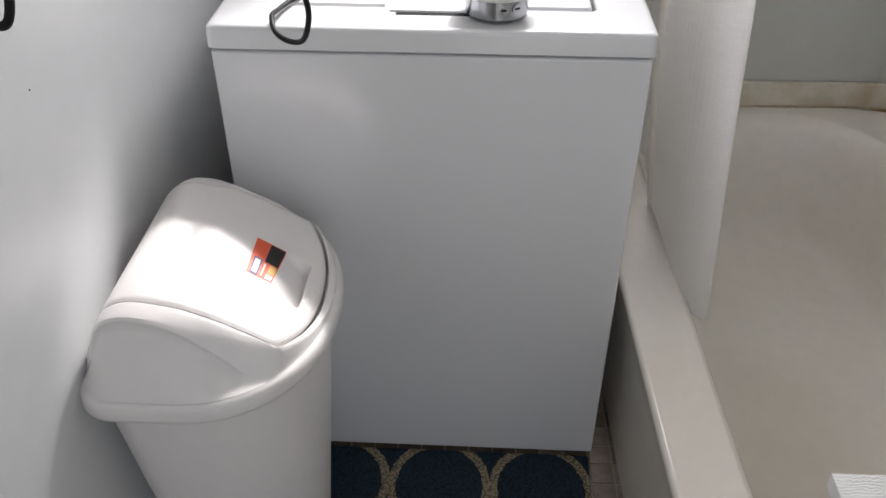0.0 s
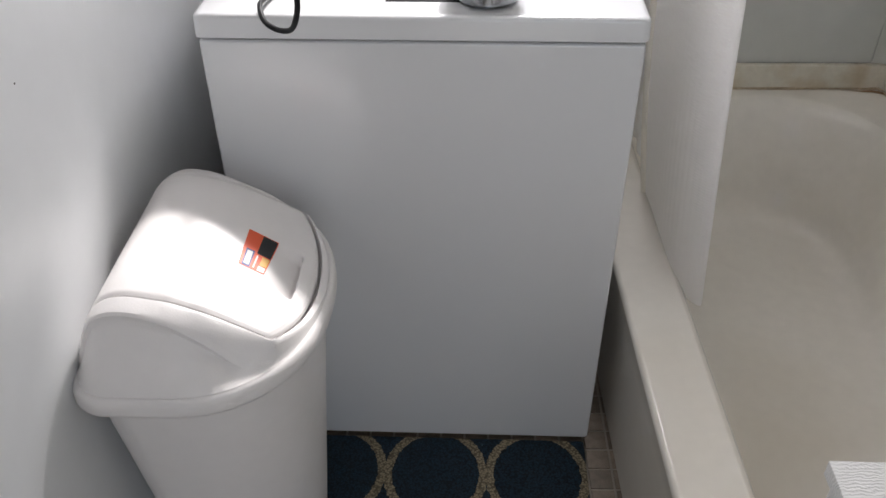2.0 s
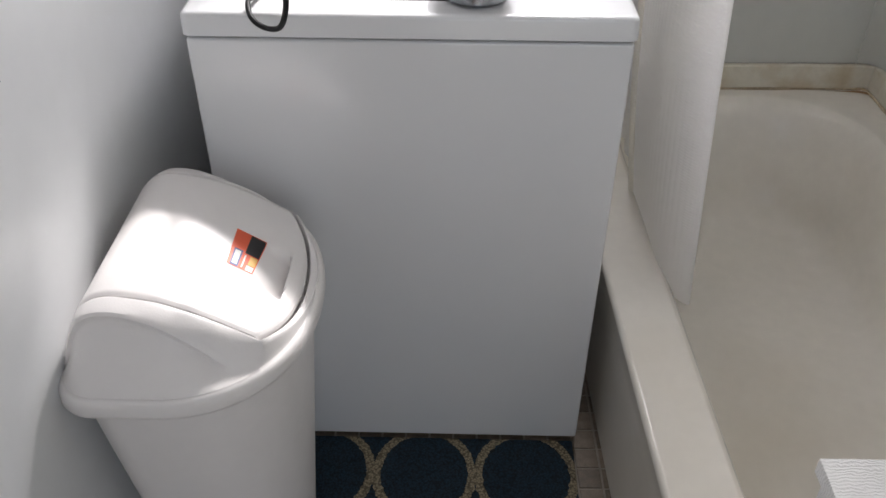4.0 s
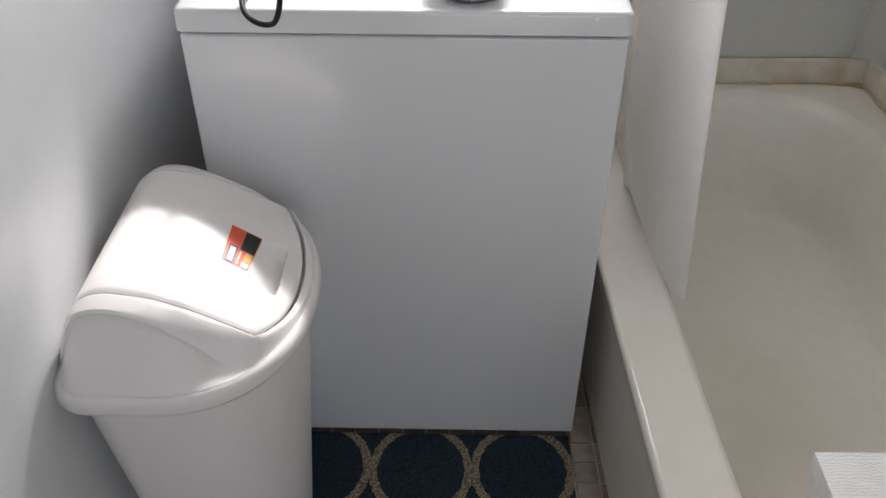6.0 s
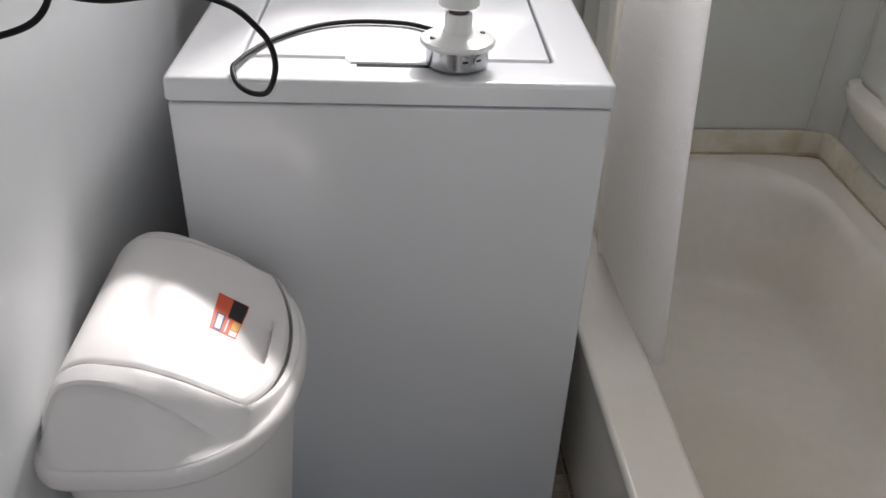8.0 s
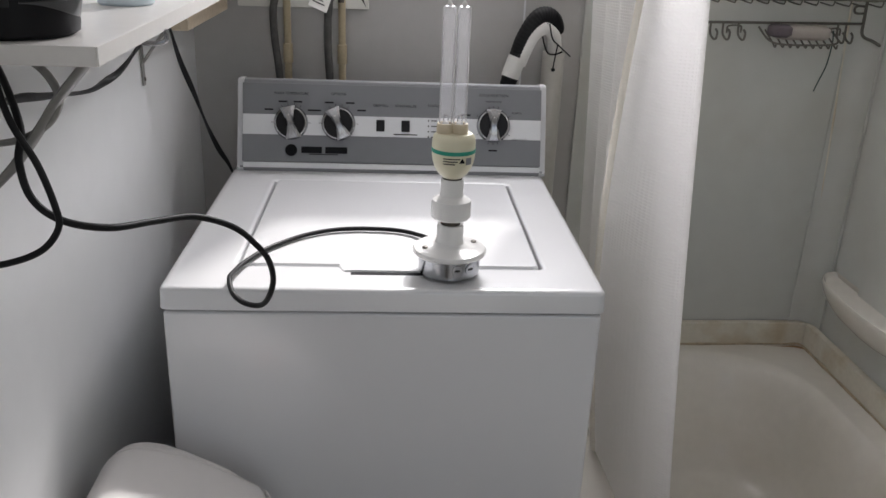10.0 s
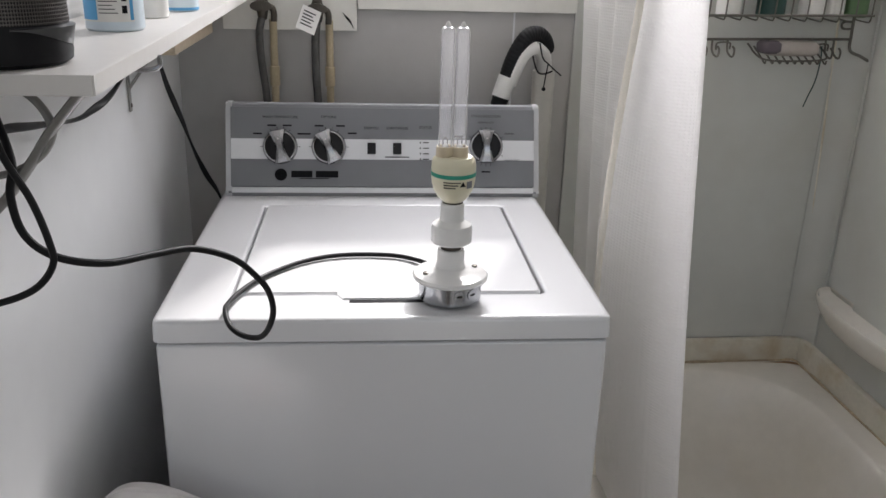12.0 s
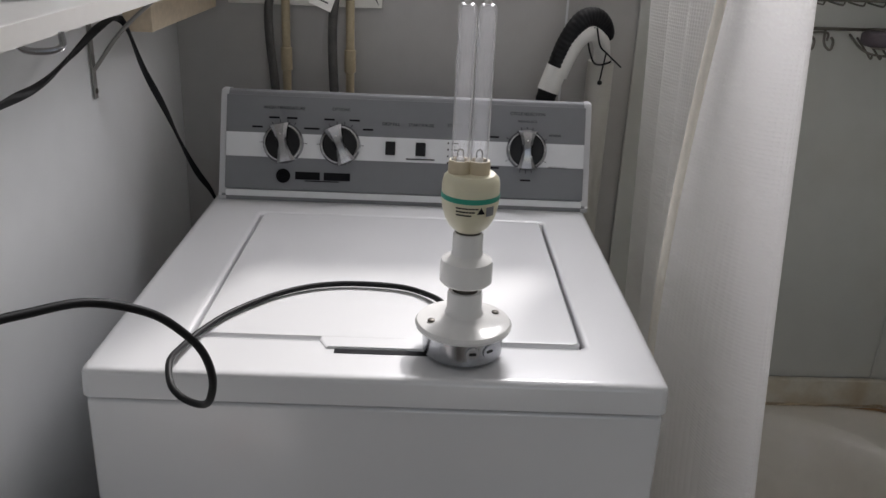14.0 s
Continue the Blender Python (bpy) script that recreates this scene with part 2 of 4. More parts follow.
def lathe(profile, n=32, m=None, bm=None):
    """profile: (radius, height) pairs, turned about z."""
    own = bmesh.new()
    rings = []
    for r, z in profile:
        if r < 1e-5:
            rings.append([own.verts.new((0, 0, z))])
        else:
            rings.append([own.verts.new((r * math.cos(2 * math.pi * i / n), r * math.sin(2 * math.pi * i / n), z)) for i in range(n)])
    for a, b in zip(rings, rings[1:]):
        for i in range(n):
            j = (i + 1) % n
            if len(a) == 1 and len(b) > 1:
                own.faces.new((a[0], b[i], b[j]))
            elif len(b) == 1 and len(a) > 1:
                own.faces.new((a[i], b[0], a[j]))
            elif len(a) > 1:
                own.faces.new((a[i], b[i], b[j], a[j]))
    for ring in (rings[0], rings[-1]):
        if len(ring) > 2:
            own.faces.new(ring)
    if m is not None:
        own.transform(m)
    return merge(bm, own)


def rounded(u0, u1, v0, v1, r, n=10):
    """Points of a rounded rectangle, anticlockwise; r: one radius or four (u1v1, u0v1, u0v0, u1v0)."""
    rs = r if isinstance(r, (tuple, list)) else (r,) * 4
    pts = []
    for k, (cu, cv) in enumerate(((u1, v1), (u0, v1), (u0, v0), (u1, v0))):
        su, sv = (1, -1, -1, 1)[k], (1, 1, -1, -1)[k]
        for i in range(n):
            a = math.pi / 2 * (k + i / (n - 1))
            pts.append((cu - su * rs[k] + rs[k] * math.cos(a), cv - sv * rs[k] + rs[k] * math.sin(a)))
    return pts


def loft(rings, cap0=True, cap1=True, bm=None, closed=True):
    own = bmesh.new()
    vs = [[own.verts.new(p) for p in ring] for ring in rings]
    n = len(vs[0])
    for a, b in zip(vs, vs[1:]):
        for i in range(n if closed else n - 1):
            own.faces.new((a[i], a[(i + 1) % n], b[(i + 1) % n], b[i]))
    if cap0:
        own.faces.new(vs[0][::-1])
    if cap1:
        own.faces.new(vs[-1])
    return merge(bm, own)


def spline(points, per=8):
    """Catmull-Rom through points."""
    p = [Vector(q) for q in points]
    p = [p[0] * 2 - p[1]] + p + [p[-1] * 2 - p[-2]]
    out = []
    for i in range(1, len(p) - 2):
        for k in range(per):
            t = k / per
            a, b, c, d = p[i - 1], p[i], p[i + 1], p[i + 2]
            out.append(0.5 * ((2 * b) + (c - a) * t + (2 * a - 5 * b + 4 * c - d) * t * t + (3 * b - a - 3 * c + d) * t ** 3))
    return out + [p[-2]]


def tube(points, r, n=10, per=8, bm=None, flat=1.0, twist=0.0, radius=None):
    """A tube along a smooth line. flat < 1 makes a ribbon cord; twist: turns along its length."""
    line = spline(points, per) if per > 1 else [Vector(q) for q in points]
    rings, up = [], Vector((0.13, 0.21, 0.97))
    for i, c in enumerate(line):
        d = (line[min(i + 1, len(line) - 1)] - line[max(i - 1, 0)]).normalized()
        side = d.cross(up)
        side = side.normalized() if side.length > 1e-4 else d.orthogonal().normalized()
        up = side.cross(d).normalized()
        rad = radius(i / (len(line) - 1)) if radius else r
        ph = twist * 2 * math.pi * i / (len(line) - 1)
        a, b = side * math.cos(ph) + up * math.sin(ph), up * math.cos(ph) - side * math.sin(ph)
        rings.append([c + a * rad * math.cos(2 * math.pi * k / n) + b * rad * flat * math.sin(2 * math.pi * k / n) for k in range(n)])
    return loft(rings, bm=bm)


def structure(name, bm, material, label, m=ROOM, smooth=False):
    ob = finish(bm, name, material, smooth=smooth)
    ob.matrix_world = m
    return tagged(ob, label, name.split("_")[0], kind="structure")


# ---- the room ----
TH, TB = 0.10, 0.14
structure("floor", box(WALL_L - TH, WALL_R + TH, WALL_F - TH, WALL_B + TH, -0.10, -0.003), mat("floor_grout", (0.42, 0.37, 0.31), 0.6, vary=0.15), "brown stone-look vinyl floor with pale joints")
structure("ceiling", box(WALL_L - TH, WALL_R + TH, WALL_F - TH, WALL_B + TH, CEIL, CEIL + 0.1), CEILING, "plain unseen ceiling, greyed to cut bounced light")
structure("wall_left", box(WALL_L - TH, WALL_L, WALL_F - TH, WALL_B + TB, 0, CEIL), WALL, "smooth white painted bathroom wall")
structure("wall_right", box(WALL_R, WALL_R + TH, WALL_F - TH, WALL_B + TB, 0, CEIL), SURROUND, "pale grey tub surround wall")
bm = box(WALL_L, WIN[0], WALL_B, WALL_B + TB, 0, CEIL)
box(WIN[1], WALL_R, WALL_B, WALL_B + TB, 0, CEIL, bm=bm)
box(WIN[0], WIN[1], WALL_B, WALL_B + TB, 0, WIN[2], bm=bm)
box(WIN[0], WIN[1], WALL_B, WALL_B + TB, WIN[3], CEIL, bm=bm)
# Base colour is a darker grey than the left wall's.
structure("wall_back", bm, mat("back_wall_paint", (0.50, 0.49, 0.48), 0.6, vary=0.05, scale=3, bump=0.1, bump_scale=120, stain=(0.40, 0.38, 0.35), stain_amount=0.4), "grey painted wall with a high window")
# Unseen wall coloured dark to cut bounce; its opening is added for the fill lamp.
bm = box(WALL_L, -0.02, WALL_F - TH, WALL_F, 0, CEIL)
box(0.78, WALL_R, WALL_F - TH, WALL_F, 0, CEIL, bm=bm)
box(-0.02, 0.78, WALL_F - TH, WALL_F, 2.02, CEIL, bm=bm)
structure("wall_front", bm, mat("front_wall_dimmed", (0.34, 0.32, 0.29), 0.7, vary=0.04), "unseen wall darkened to cut bounce, with an added opening")
# ---- bathtub ----
tub = thing("bathtub", "off-white acrylic bathtub with a smooth apron, faintly stained", "bathtub", TUB)
RIM = 0.365
U0, U1, V0, V1 = 0.360, 1.196, -0.66, 0.879


def ring(pts, z):
    return [(u, v, z) for u, v in pts]


APRON = [(0.016, 0.001), (0.009, RIM - 0.07), (0.001, RIM - 0.014), (0.001, RIM - 0.008), (0.0035, RIM - 0.0022), (0.010, RIM)]
part("apron", loft([ring(rounded(U0 + d, U1, V0 + d, V1, 0.012 + d / 2), z) for d, z in APRON[:3]], False, False), TUBMAT, tub, angle=60)
I0, I1, J0, J1 = 0.462, 1.108, -0.56, 0.822
inner = [(0.0, RIM, 0.24), (0.006, RIM - 0.002, 0.24), (0.013, RIM - 0.007, 0.235), (0.021, RIM - 0.018, 0.23), (0.029, RIM - 0.04, 0.225), (0.040, RIM - 0.09, 0.215), (0.055, RIM - 0.16, 0.20), (0.072, RIM - 0.235, 0.185), (0.086, RIM - 0.268, 0.17), (0.106, RIM - 0.288, 0.15), (0.135, RIM - 0.298, 0.125), (0.18, RIM - 0.302, 0.09)]
pool = [ring(rounded(I0 + i, I1 - i, J0 + i * 1.3, J1 - i * 1.9, (r, r * 0.8, r * 0.6, r), 16), z) for i, z, r in inner]
part("rim", loft([ring(rounded(U0 + d, U1, V0 + d, V1, 0.012 + d / 2, 16), z) for d, z in APRON[2:]] + pool[:2], False, False), TUBMAT, tub, angle=60)
part("basin", loft(pool[1:], False), TUBMAT, tub, angle=60)

bm = box(0.44, WALL_R - 0.002, WALL_B - 0.022, WALL_B - 0.002, RIM + 0.002, RIM + 0.066, 0.004)
structure("trim_tub_back", bm, CAULK, "yellowed white sealing strip above the tub rim", smooth=True)
bm = box(WALL_R - 0.022, WALL_R - 0.002, -0.6, WALL_B - 0.024, RIM + 0.002, RIM + 0.066, 0.004)
structure("trim_tub_side", bm, CAULK, "yellowed white sealing strip above the tub rim", smooth=True)

STAIN = mat("brown_stain", (0.54, 0.44, 0.31), 0.6, vary=0.35, scale=14)
bm = tube([(0.47, WALL_B - 0.024, RIM + 0.003), (0.80, WALL_B - 0.024, RIM + 0.003), (1.10, WALL_B - 0.025, RIM + 0.003), (1.150, WALL_B - 0.030, RIM + 0.003), (WALL_R - 0.026, WALL_B - 0.08, RIM + 0.003), (WALL_R - 0.024, WALL_B - 0.35, RIM + 0.003), (WALL_R - 0.024, 0.0, RIM + 0.003)], 0.0030, 8, 10, radius=lambda t: 0.0022 + 0.0022 * abs(math.sin(t * 37) * math.sin(t * 11)))
structure("trim_caulk_line", bm, STAIN, "brown-stained sealant line along the tub", smooth=True)

RUST = mat("rust_stain", (0.40, 0.24, 0.12), 0.6, vary=0.35, scale=40)
bm = tube([(1.050, WALL_B - 0.030, RIM + 0.0005), (1.095, WALL_B - 0.033, RIM + 0.0005), (1.135, WALL_B - 0.036, RIM + 0.0005), (1.157, WALL_B - 0.050, RIM + 0.0005), (1.160, WALL_B - 0.070, RIM + 0.0005)], 0.006, 10, 8, flat=0.14, radius=lambda t: 0.001 + 0.011 * math.sin(math.pi * t ** 1.4) ** 1.5)
structure("trim_rust_stain", bm, RUST, "rusty brown stain in the corner of the tub rim", smooth=True)

# surround: pale back panel of the tub alcove, its joint and the moulded soap ledge
bm = box(0.47, WALL_R - 0.004, WALL_B - 0.007, WALL_B - 0.001, RIM + 0.068, 1.52, 0.001)
structure("panel_tub_back", bm, SURROUND, "pale grey tub surround panel with faint marks")
bm = tube([(1.112, WALL_B - 0.008, 2.0), (1.112, WALL_B - 0.008, 1.30), (1.130, WALL_B - 0.008, 0.9), (1.150, WALL_B - 0.008, 0.44)], 0.0028, 6)
structure("trim_panel_joint", bm, CAULK, "thin yellowed joint of the surround panel", smooth=True)


def dish(k, z, n=33):
    """One level of the soap ledge: a long half oval that grows out of the wall."""
    pts = [(WALL_R - 0.001, 0.585 + 0.225 * k), (WALL_R - 0.001, 0.585 - 0.225 * k)]
    for i in range(n):
        a = math.pi * (i + 0.5) / n - math.pi / 2
        c_, s_ = math.cos(a), math.sin(a)
        pts.append((WALL_R - 0.004 - 0.078 * k * c_ ** 0.8, 0.585 + 0.225 * k * math.copysign(abs(s_) ** 0.8, s_)))
    return ring(pts, z)


levels = [(0.30, 0.520), (0.52, 0.528), (0.72, 0.542), (0.87, 0.560), (0.96, 0.580), (1.0, 0.597), (0.995, 0.604), (0.975, 0.607), (0.955, 0.604), (0.93, 0.598), (0.80, 0.595)]
structure("trim_soap_ledge", loft([dish(k, z) for k, z in levels]), TUBMAT, "moulded white soap ledge of the tub surround", smooth=True)
# hollow corner of the surround, its edges slightly proud of the flat panels
cove = []
for z in (RIM + 0.068, 2.1):
    arc = [(WALL_R - 0.062 + 0.056 * math.sin(math.pi / 2 * i / 12), WALL_B - 0.064 + 0.056 * math.cos(math.pi / 2 * i / 12), z) for i in range(13)]
    cove.append([(WALL_R - 0.066, WALL_B - 0.005, z)] + [(WALL_R - 0.066, WALL_B - 0.0105, z)] + arc + [(WALL_R - 0.0085, WALL_B - 0.070, z), (WALL_R - 0.002, WALL_B - 0.070, z), (WALL_R - 0.002, WALL_B - 0.005, z)])
structure("trim_corner_cove", loft(cove), SURROUND, "hollow moulded corner of the tub surround", smooth=True)
structure("panel_tub_side", box(WALL_R - 0.009, WALL_R - 0.001, -0.6, WALL_B - 0.20, RIM + 0.068, 2.1, 0.003, 2), SURROUND, "pale grey side panel of the tub surround", smooth=True)

# ---- window and valve trim on the back wall ----
structure("trim_window", box(-0.030, 0.47, WALL_B - 0.018, WALL_B - 0.001, 1.270, 1.338, 0.002), TRIM, "white painted board below the window", smooth=True)
structure("trim_valve_board", box(-0.328, -0.033, WALL_B - 0.014, WALL_B - 0.001, 1.222, 1.52, 0.002), TRIM, "white painted board behind the water valves", smooth=True)
structure("trim_wall_joint", box(0.326, 0.330, WALL_B - 0.003, WALL_B - 0.0005, 0.3, 1.268), SILVER, "thin vertical joint in the grey wall")
structure("baseboard", box(WALL_L + 0.001, WALL_L + 0.010, WALL_F, 0.86, 0.0, 0.06, 0.002), TRIM, "low white baseboard along the wall", smooth=True)

# ---- washing machine ----
W, TOP = 0.3255, 0.915
washer = thing("washing_machine", "white enamel top-loading washing machine with a grey console", "washing machine")
part("cabinet", box(-W, W, 0, 0.66, 0.014, 0.874, 0.005, 3), ENAMEL, washer)
X0, X1, Y0, Y1 = -W - 0.003, W + 0.003, -0.007, 0.665
LX0, LX1, LY0, LY1 = -0.230, 0.245, 0.082, 0.535
rings = [ring(rounded(X0 + 0.004, X1 - 0.004, Y0 + 0.004, Y1, 0.010, 6), 0.878), ring(rounded(X0, X1, Y0, Y1, 0.012, 6), 0.881),
         ring(rounded(X0 + 0.0008, X1 - 0.0008, Y0 + 0.0008, Y1, 0.012, 6), TOP - 0.007), ring(rounded(X0 + 0.0025, X1 - 0.0025, Y0 + 0.0025, Y1 - 0.002, 0.012, 6), TOP - 0.0025),
         ring(rounded(X0 + 0.007, X1 - 0.007, Y0 + 0.007, Y1 - 0.006, 0.012, 6), TOP),
         ring(rounded(X0 + 0.012, X1 - 0.012, Y0 + 0.012, Y1 - 0.010, 0.012, 6), TOP + 0.0001), ring(rounded(LX0 - 0.008, LX1 + 0.008, LY0 - 0.008, LY1 + 0.008, 0.013, 6), TOP + 0.0001),
         ring(rounded(LX0 - 0.003, LX1 + 0.003, LY0 - 0.003, LY1 + 0.003, 0.013, 6), TOP), ring(rounded(LX0, LX1, LY0, LY1, 0.012, 6), TOP - 0.003),
         ring(rounded(LX0, LX1, LY0, LY1, 0.012, 6), TOP - 0.030)]
part("top_panel", loft(rings, cap0=True), ENAMEL, washer, angle=50)
g = 0.0042
# Black lining colours in the shade down in the gap round the lid.
part("lid_gasket", loft([ring(rounded(LX0 + d, LX1 - d, LY0 + d, LY1 - d, 0.011, 6), TOP - 0.012) for d in (0.0002, 0.006)], False, False), RUBBER, washer, "black strip for the shade in the lid gap")
rings = [ring(rounded(LX0 + g, LX1 - g, LY0 + g, LY1 - g, 0.010, 6), TOP - 0.028), ring(rounded(LX0 + g, LX1 - g, LY0 + g, LY1 - g, 0.010, 6), TOP - 0.002),
         ring(rounded(LX0 + g + 0.003, LX1 - g - 0.003, LY0 + g + 0.003, LY1 - g - 0.003, 0.009, 6), TOP + 0.0015),
         ring(rounded(LX0 + g + 0.008, LX1 - g - 0.008, LY0 + g + 0.008, LY1 - g - 0.008, 0.009, 6), TOP + 0.0018)]
lid = part("lid", loft(rings), ENAMEL, washer)
bm = loft([[(-0.064, 0.060, TOP + 0.0006), (0.078, 0.060, TOP + 0.0006), (0.088, 0.080, TOP + 0.0006), (-0.074, 0.080, TOP + 0.0006)],
           [(-0.062, 0.062, TOP + 0.003), (0.076, 0.062, TOP + 0.003), (0.086, 0.086, TOP + 0.003), (-0.072, 0.086, TOP + 0.003)]])
part("finger_lip", bm, ENAMEL, washer)
# The slot's shade is a thin near-black strip laid on the panel.
part("finger_slot", box(-0.054, 0.068, 0.0500, 0.0602, TOP - 0.004, TOP + 0.0008, 0.0003), INK_AND_SHADE, washer, "finger slot before the lid, its shade a near-black strip")
for fx in (-0.28, 0.28):
    for fy in (0.05, 0.60):
        part("foot", lathe([(0.0, 0), (0.022, 0), (0.022, 0.008), (0.010, 0.012), (0.010, 0.016)], 16, pose(fx, fy, 0.0)), RUBBER, washer, "black rubber levelling foot")

CON = pose(0.008, 0.600, 0.925, -18.8)
CW = 0.326


def face(bm):
    bm.transform(CON)
    return bm


prof = [(0.597, 0.9155), (0.5955, 0.923), (0.600, 0.9255), (0.6565, 1.0885), (0.661, 1.0945), (0.668, 1.097), (0.690, 1.092), (0.70, 1.07), (0.70, 0.9155)]
part("console_shell", loft([[(0.008 + sx * CW, y, z) for y, z in prof] for sx in (-0.98, -0.9, 0.9, 0.98)]), CONSOLE, washer, "grey console housing", angle=30)
for sx in (-1, 1):
    rings = [[(0.008 + sx * (CW - 0.006 + d), 0.63 + (y - 0.63) * k, 1.0 + (z - 1.0) * k) for y, z in prof] for d, k in ((-0.008, 1.02), (0.0, 1.02), (0.005, 0.99))]
    part("end_cap", loft(rings), CAPGREY, washer, "pale plastic console end cap", angle=30)
part("panel", face(box(-0.3145, 0.3145, -0.003, 0.004, 0.010, 0.173, 0.001)), GREY, washer, "two-tone grey control panel")
part("stripe", face(box(-0.314, 0.314, -0.0036, -0.002, 0.066, 0.108)), SILVER, washer, "silver stripe across the panel")
part("lower_strip", face(box(-0.313, 0.313, -0.004, 0.004, -0.004, 0.008, 0.002)), SILVER, washer, "pale strip under the panel")


def dial(x, s, turn, r):
    spin = CON @ pose(x, -0.0035, s, 90, 0, 0) @ pose(0, 0, 0, 0, 0, turn)
    skirt = part("dial", lathe([(r * 1.06, 0), (r * 1.06, 0.004), (r * 0.98, 0.008), (r * 0.90, 0.009), (r * 0.86, 0.006)], 40, spin), CHROME, washer, "chrome dial with a black face and raised grip")
    part("dial_face", lathe([(r * 0.87, 0.004), (r * 0.86, 0.0075), (0, 0.0085)], 32, spin), BLACK, skirt)
    own = []
    for k in range(13):
        y = -r * 0.98 + 2 * r * 0.98 * k / 12
        w = r * (0.26 + 0.24 * (y / r) ** 2)
        z = 0.022 - 0.007 * (y / r) ** 2
        own.append([(-w * 1.15, y, 0.006), (-w, y, z * 0.75), (-w * 0.55, y, z), (w * 0.55, y, z), (w, y, z * 0.75), (w * 1.15, y, 0.006)])
    bm = loft(own)
    bm.transform(spin)
    part("grip", bm, CHROME, skirt, angle=30)
    part("pointer", merge(None, lathe([(0.0013, 0.019), (0.0013, 0.0225), (0, 0.0225)], 8, spin @ pose(0, r * 0.45, 0))), PAPER, skirt)


dial(-0.214, 0.0908, 12, 0.0335)
dial(-0.115, 0.0912, 24, 0.0335)
dial(0.212, 0.0950, 0, 0.0335)
for bx in (-0.027, 0.026):
    part("button", face(box(bx - 0.0088, bx + 0.0088, -0.0075, -0.003, 0.0770, 0.1010, 0.0015)), BLACK, washer, "black push button")


def words(text, size, x, s, y=-0.0042, material=INK_AND_SHADE, centre=True):
    """Flat lettering on the console face."""
    data = bpy.data.curves.new("lettering", "FONT")
    data.body, data.size, data.align_x, data.align_y, data.extrude = text, size, "CENTER" if centre else "LEFT", "CENTER", 0.0001
    tmp = bpy.data.objects.new("lettering", data)
    me = bpy.data.meshes.new_from_object(tmp)
    bpy.data.objects.remove(tmp)
    me.transform(CON @ pose(x, y, s, 90, 0, 0))
    me.materials.append(material)
    ob = new("lettering", me)
    ob.parent = washer
    return ob


def bar(x0, x1, s0, s1, name="print_bar", y=-0.0044):
    return part(name, face(box(x0, x1, y, -0.003, s0, s1)), INK_AND_SHADE, washer, smooth=False)


words("WASH TEMPERATURE", 0.0074, -0.214, 0.152)
words("OPTIONS", 0.0074, -0.115, 0.153)
words("DEEP FILL", 0.0074, -0.027, 0.131)
words("START/PAUSE", 0.0074, 0.026, 0.131)
words("STATUS", 0.0074, 0.085, 0.133)
words("CYCLE SELECTION", 0.0074, 0.212, 0.158)
words("NORMAL ECO", 0.0052, 0.212, 0.145)
words("HEAVY DUTY", 0.0052, 0.268, 0.066)
words("NORMAL", 0.0052, 0.262, 0.122)
for cx, tags in ((-0.214, ((-0.046, 0.026), (-0.017, 0.043), (0.014, 0.043), (0.044, 0.026))), (-0.115, ((-0.020, 0.043), (0.024, 0.043), (0.048, 0.028), (-0.046, 0.026))), (0.212, ((-0.058, 0.024), (-0.056, -0.030), (0.0, -0.050)))):
    for dx, ds in tags:
        bar(cx + dx - 0.009, cx + dx + 0.009, 0.0905 + ds, 0.0905 + ds + 0.0030)
for cx in (-0.214, -0.115, 0.212):
    for a in ((60, 80, 100, 120, 0, 180) if cx < 0 else (75, 90, 105, 255, 270, 285, 30, 150, 210, 330)):
        own = box(0.036, 0.041, -0.0005, 0.0005, -0.0004, 0.0004)
        own.transform(CON @ pose(cx, -0.0040, 0.0915 if cx < 0 else 0.095) @ pose(0, 0, 0, 0, -a, 0))
        part("tick", own, INK_AND_SHADE, washer, smooth=False)
for k in range(4):
    bar(0.073, 0.0755, 0.066 + 0.0115 * k, 0.069 + 0.0115 * k, "status_light")
    bar(0.080, 0.092, 0.0665 + 0.0115 * k, 0.0683 + 0.0115 * k)
bar(0.001, 0.051, 0.0705, 0.0725)
part("badge", lathe([(0.0125, 0), (0.0125, 0.0012), (0.0085, 0.0012), (0.0085, 0)], 28, CON @ pose(-0.213, -0.0032, 0.034, 90)), INK_AND_SHADE, washer, "dark ring-shaped badge")
part("badge_core", lathe([(0.0038, 0), (0.0038, 0.0012), (0, 0.0012)], 20, CON @ pose(-0.213, -0.0032, 0.034, 90)), INK_AND_SHADE, washer)
bar(-0.192, -0.149, 0.0285, 0.0420, "brand_bar")
bar(-0.142, -0.096, 0.0285, 0.0420, "brand_bar")
bar(-0.175, -0.115, 0.0255, 0.0270)

# ---- swing bin ----
swing = thing("swing_bin", "white plastic swing-lid waste bin with an orange sticker, partly sunlit", "bin")
BXC, BY = -0.300, -0.235        # middle of the bowed front's oval
BACK, RX, RY, BOW = -0.422, 0.175, 0.214, 2.2


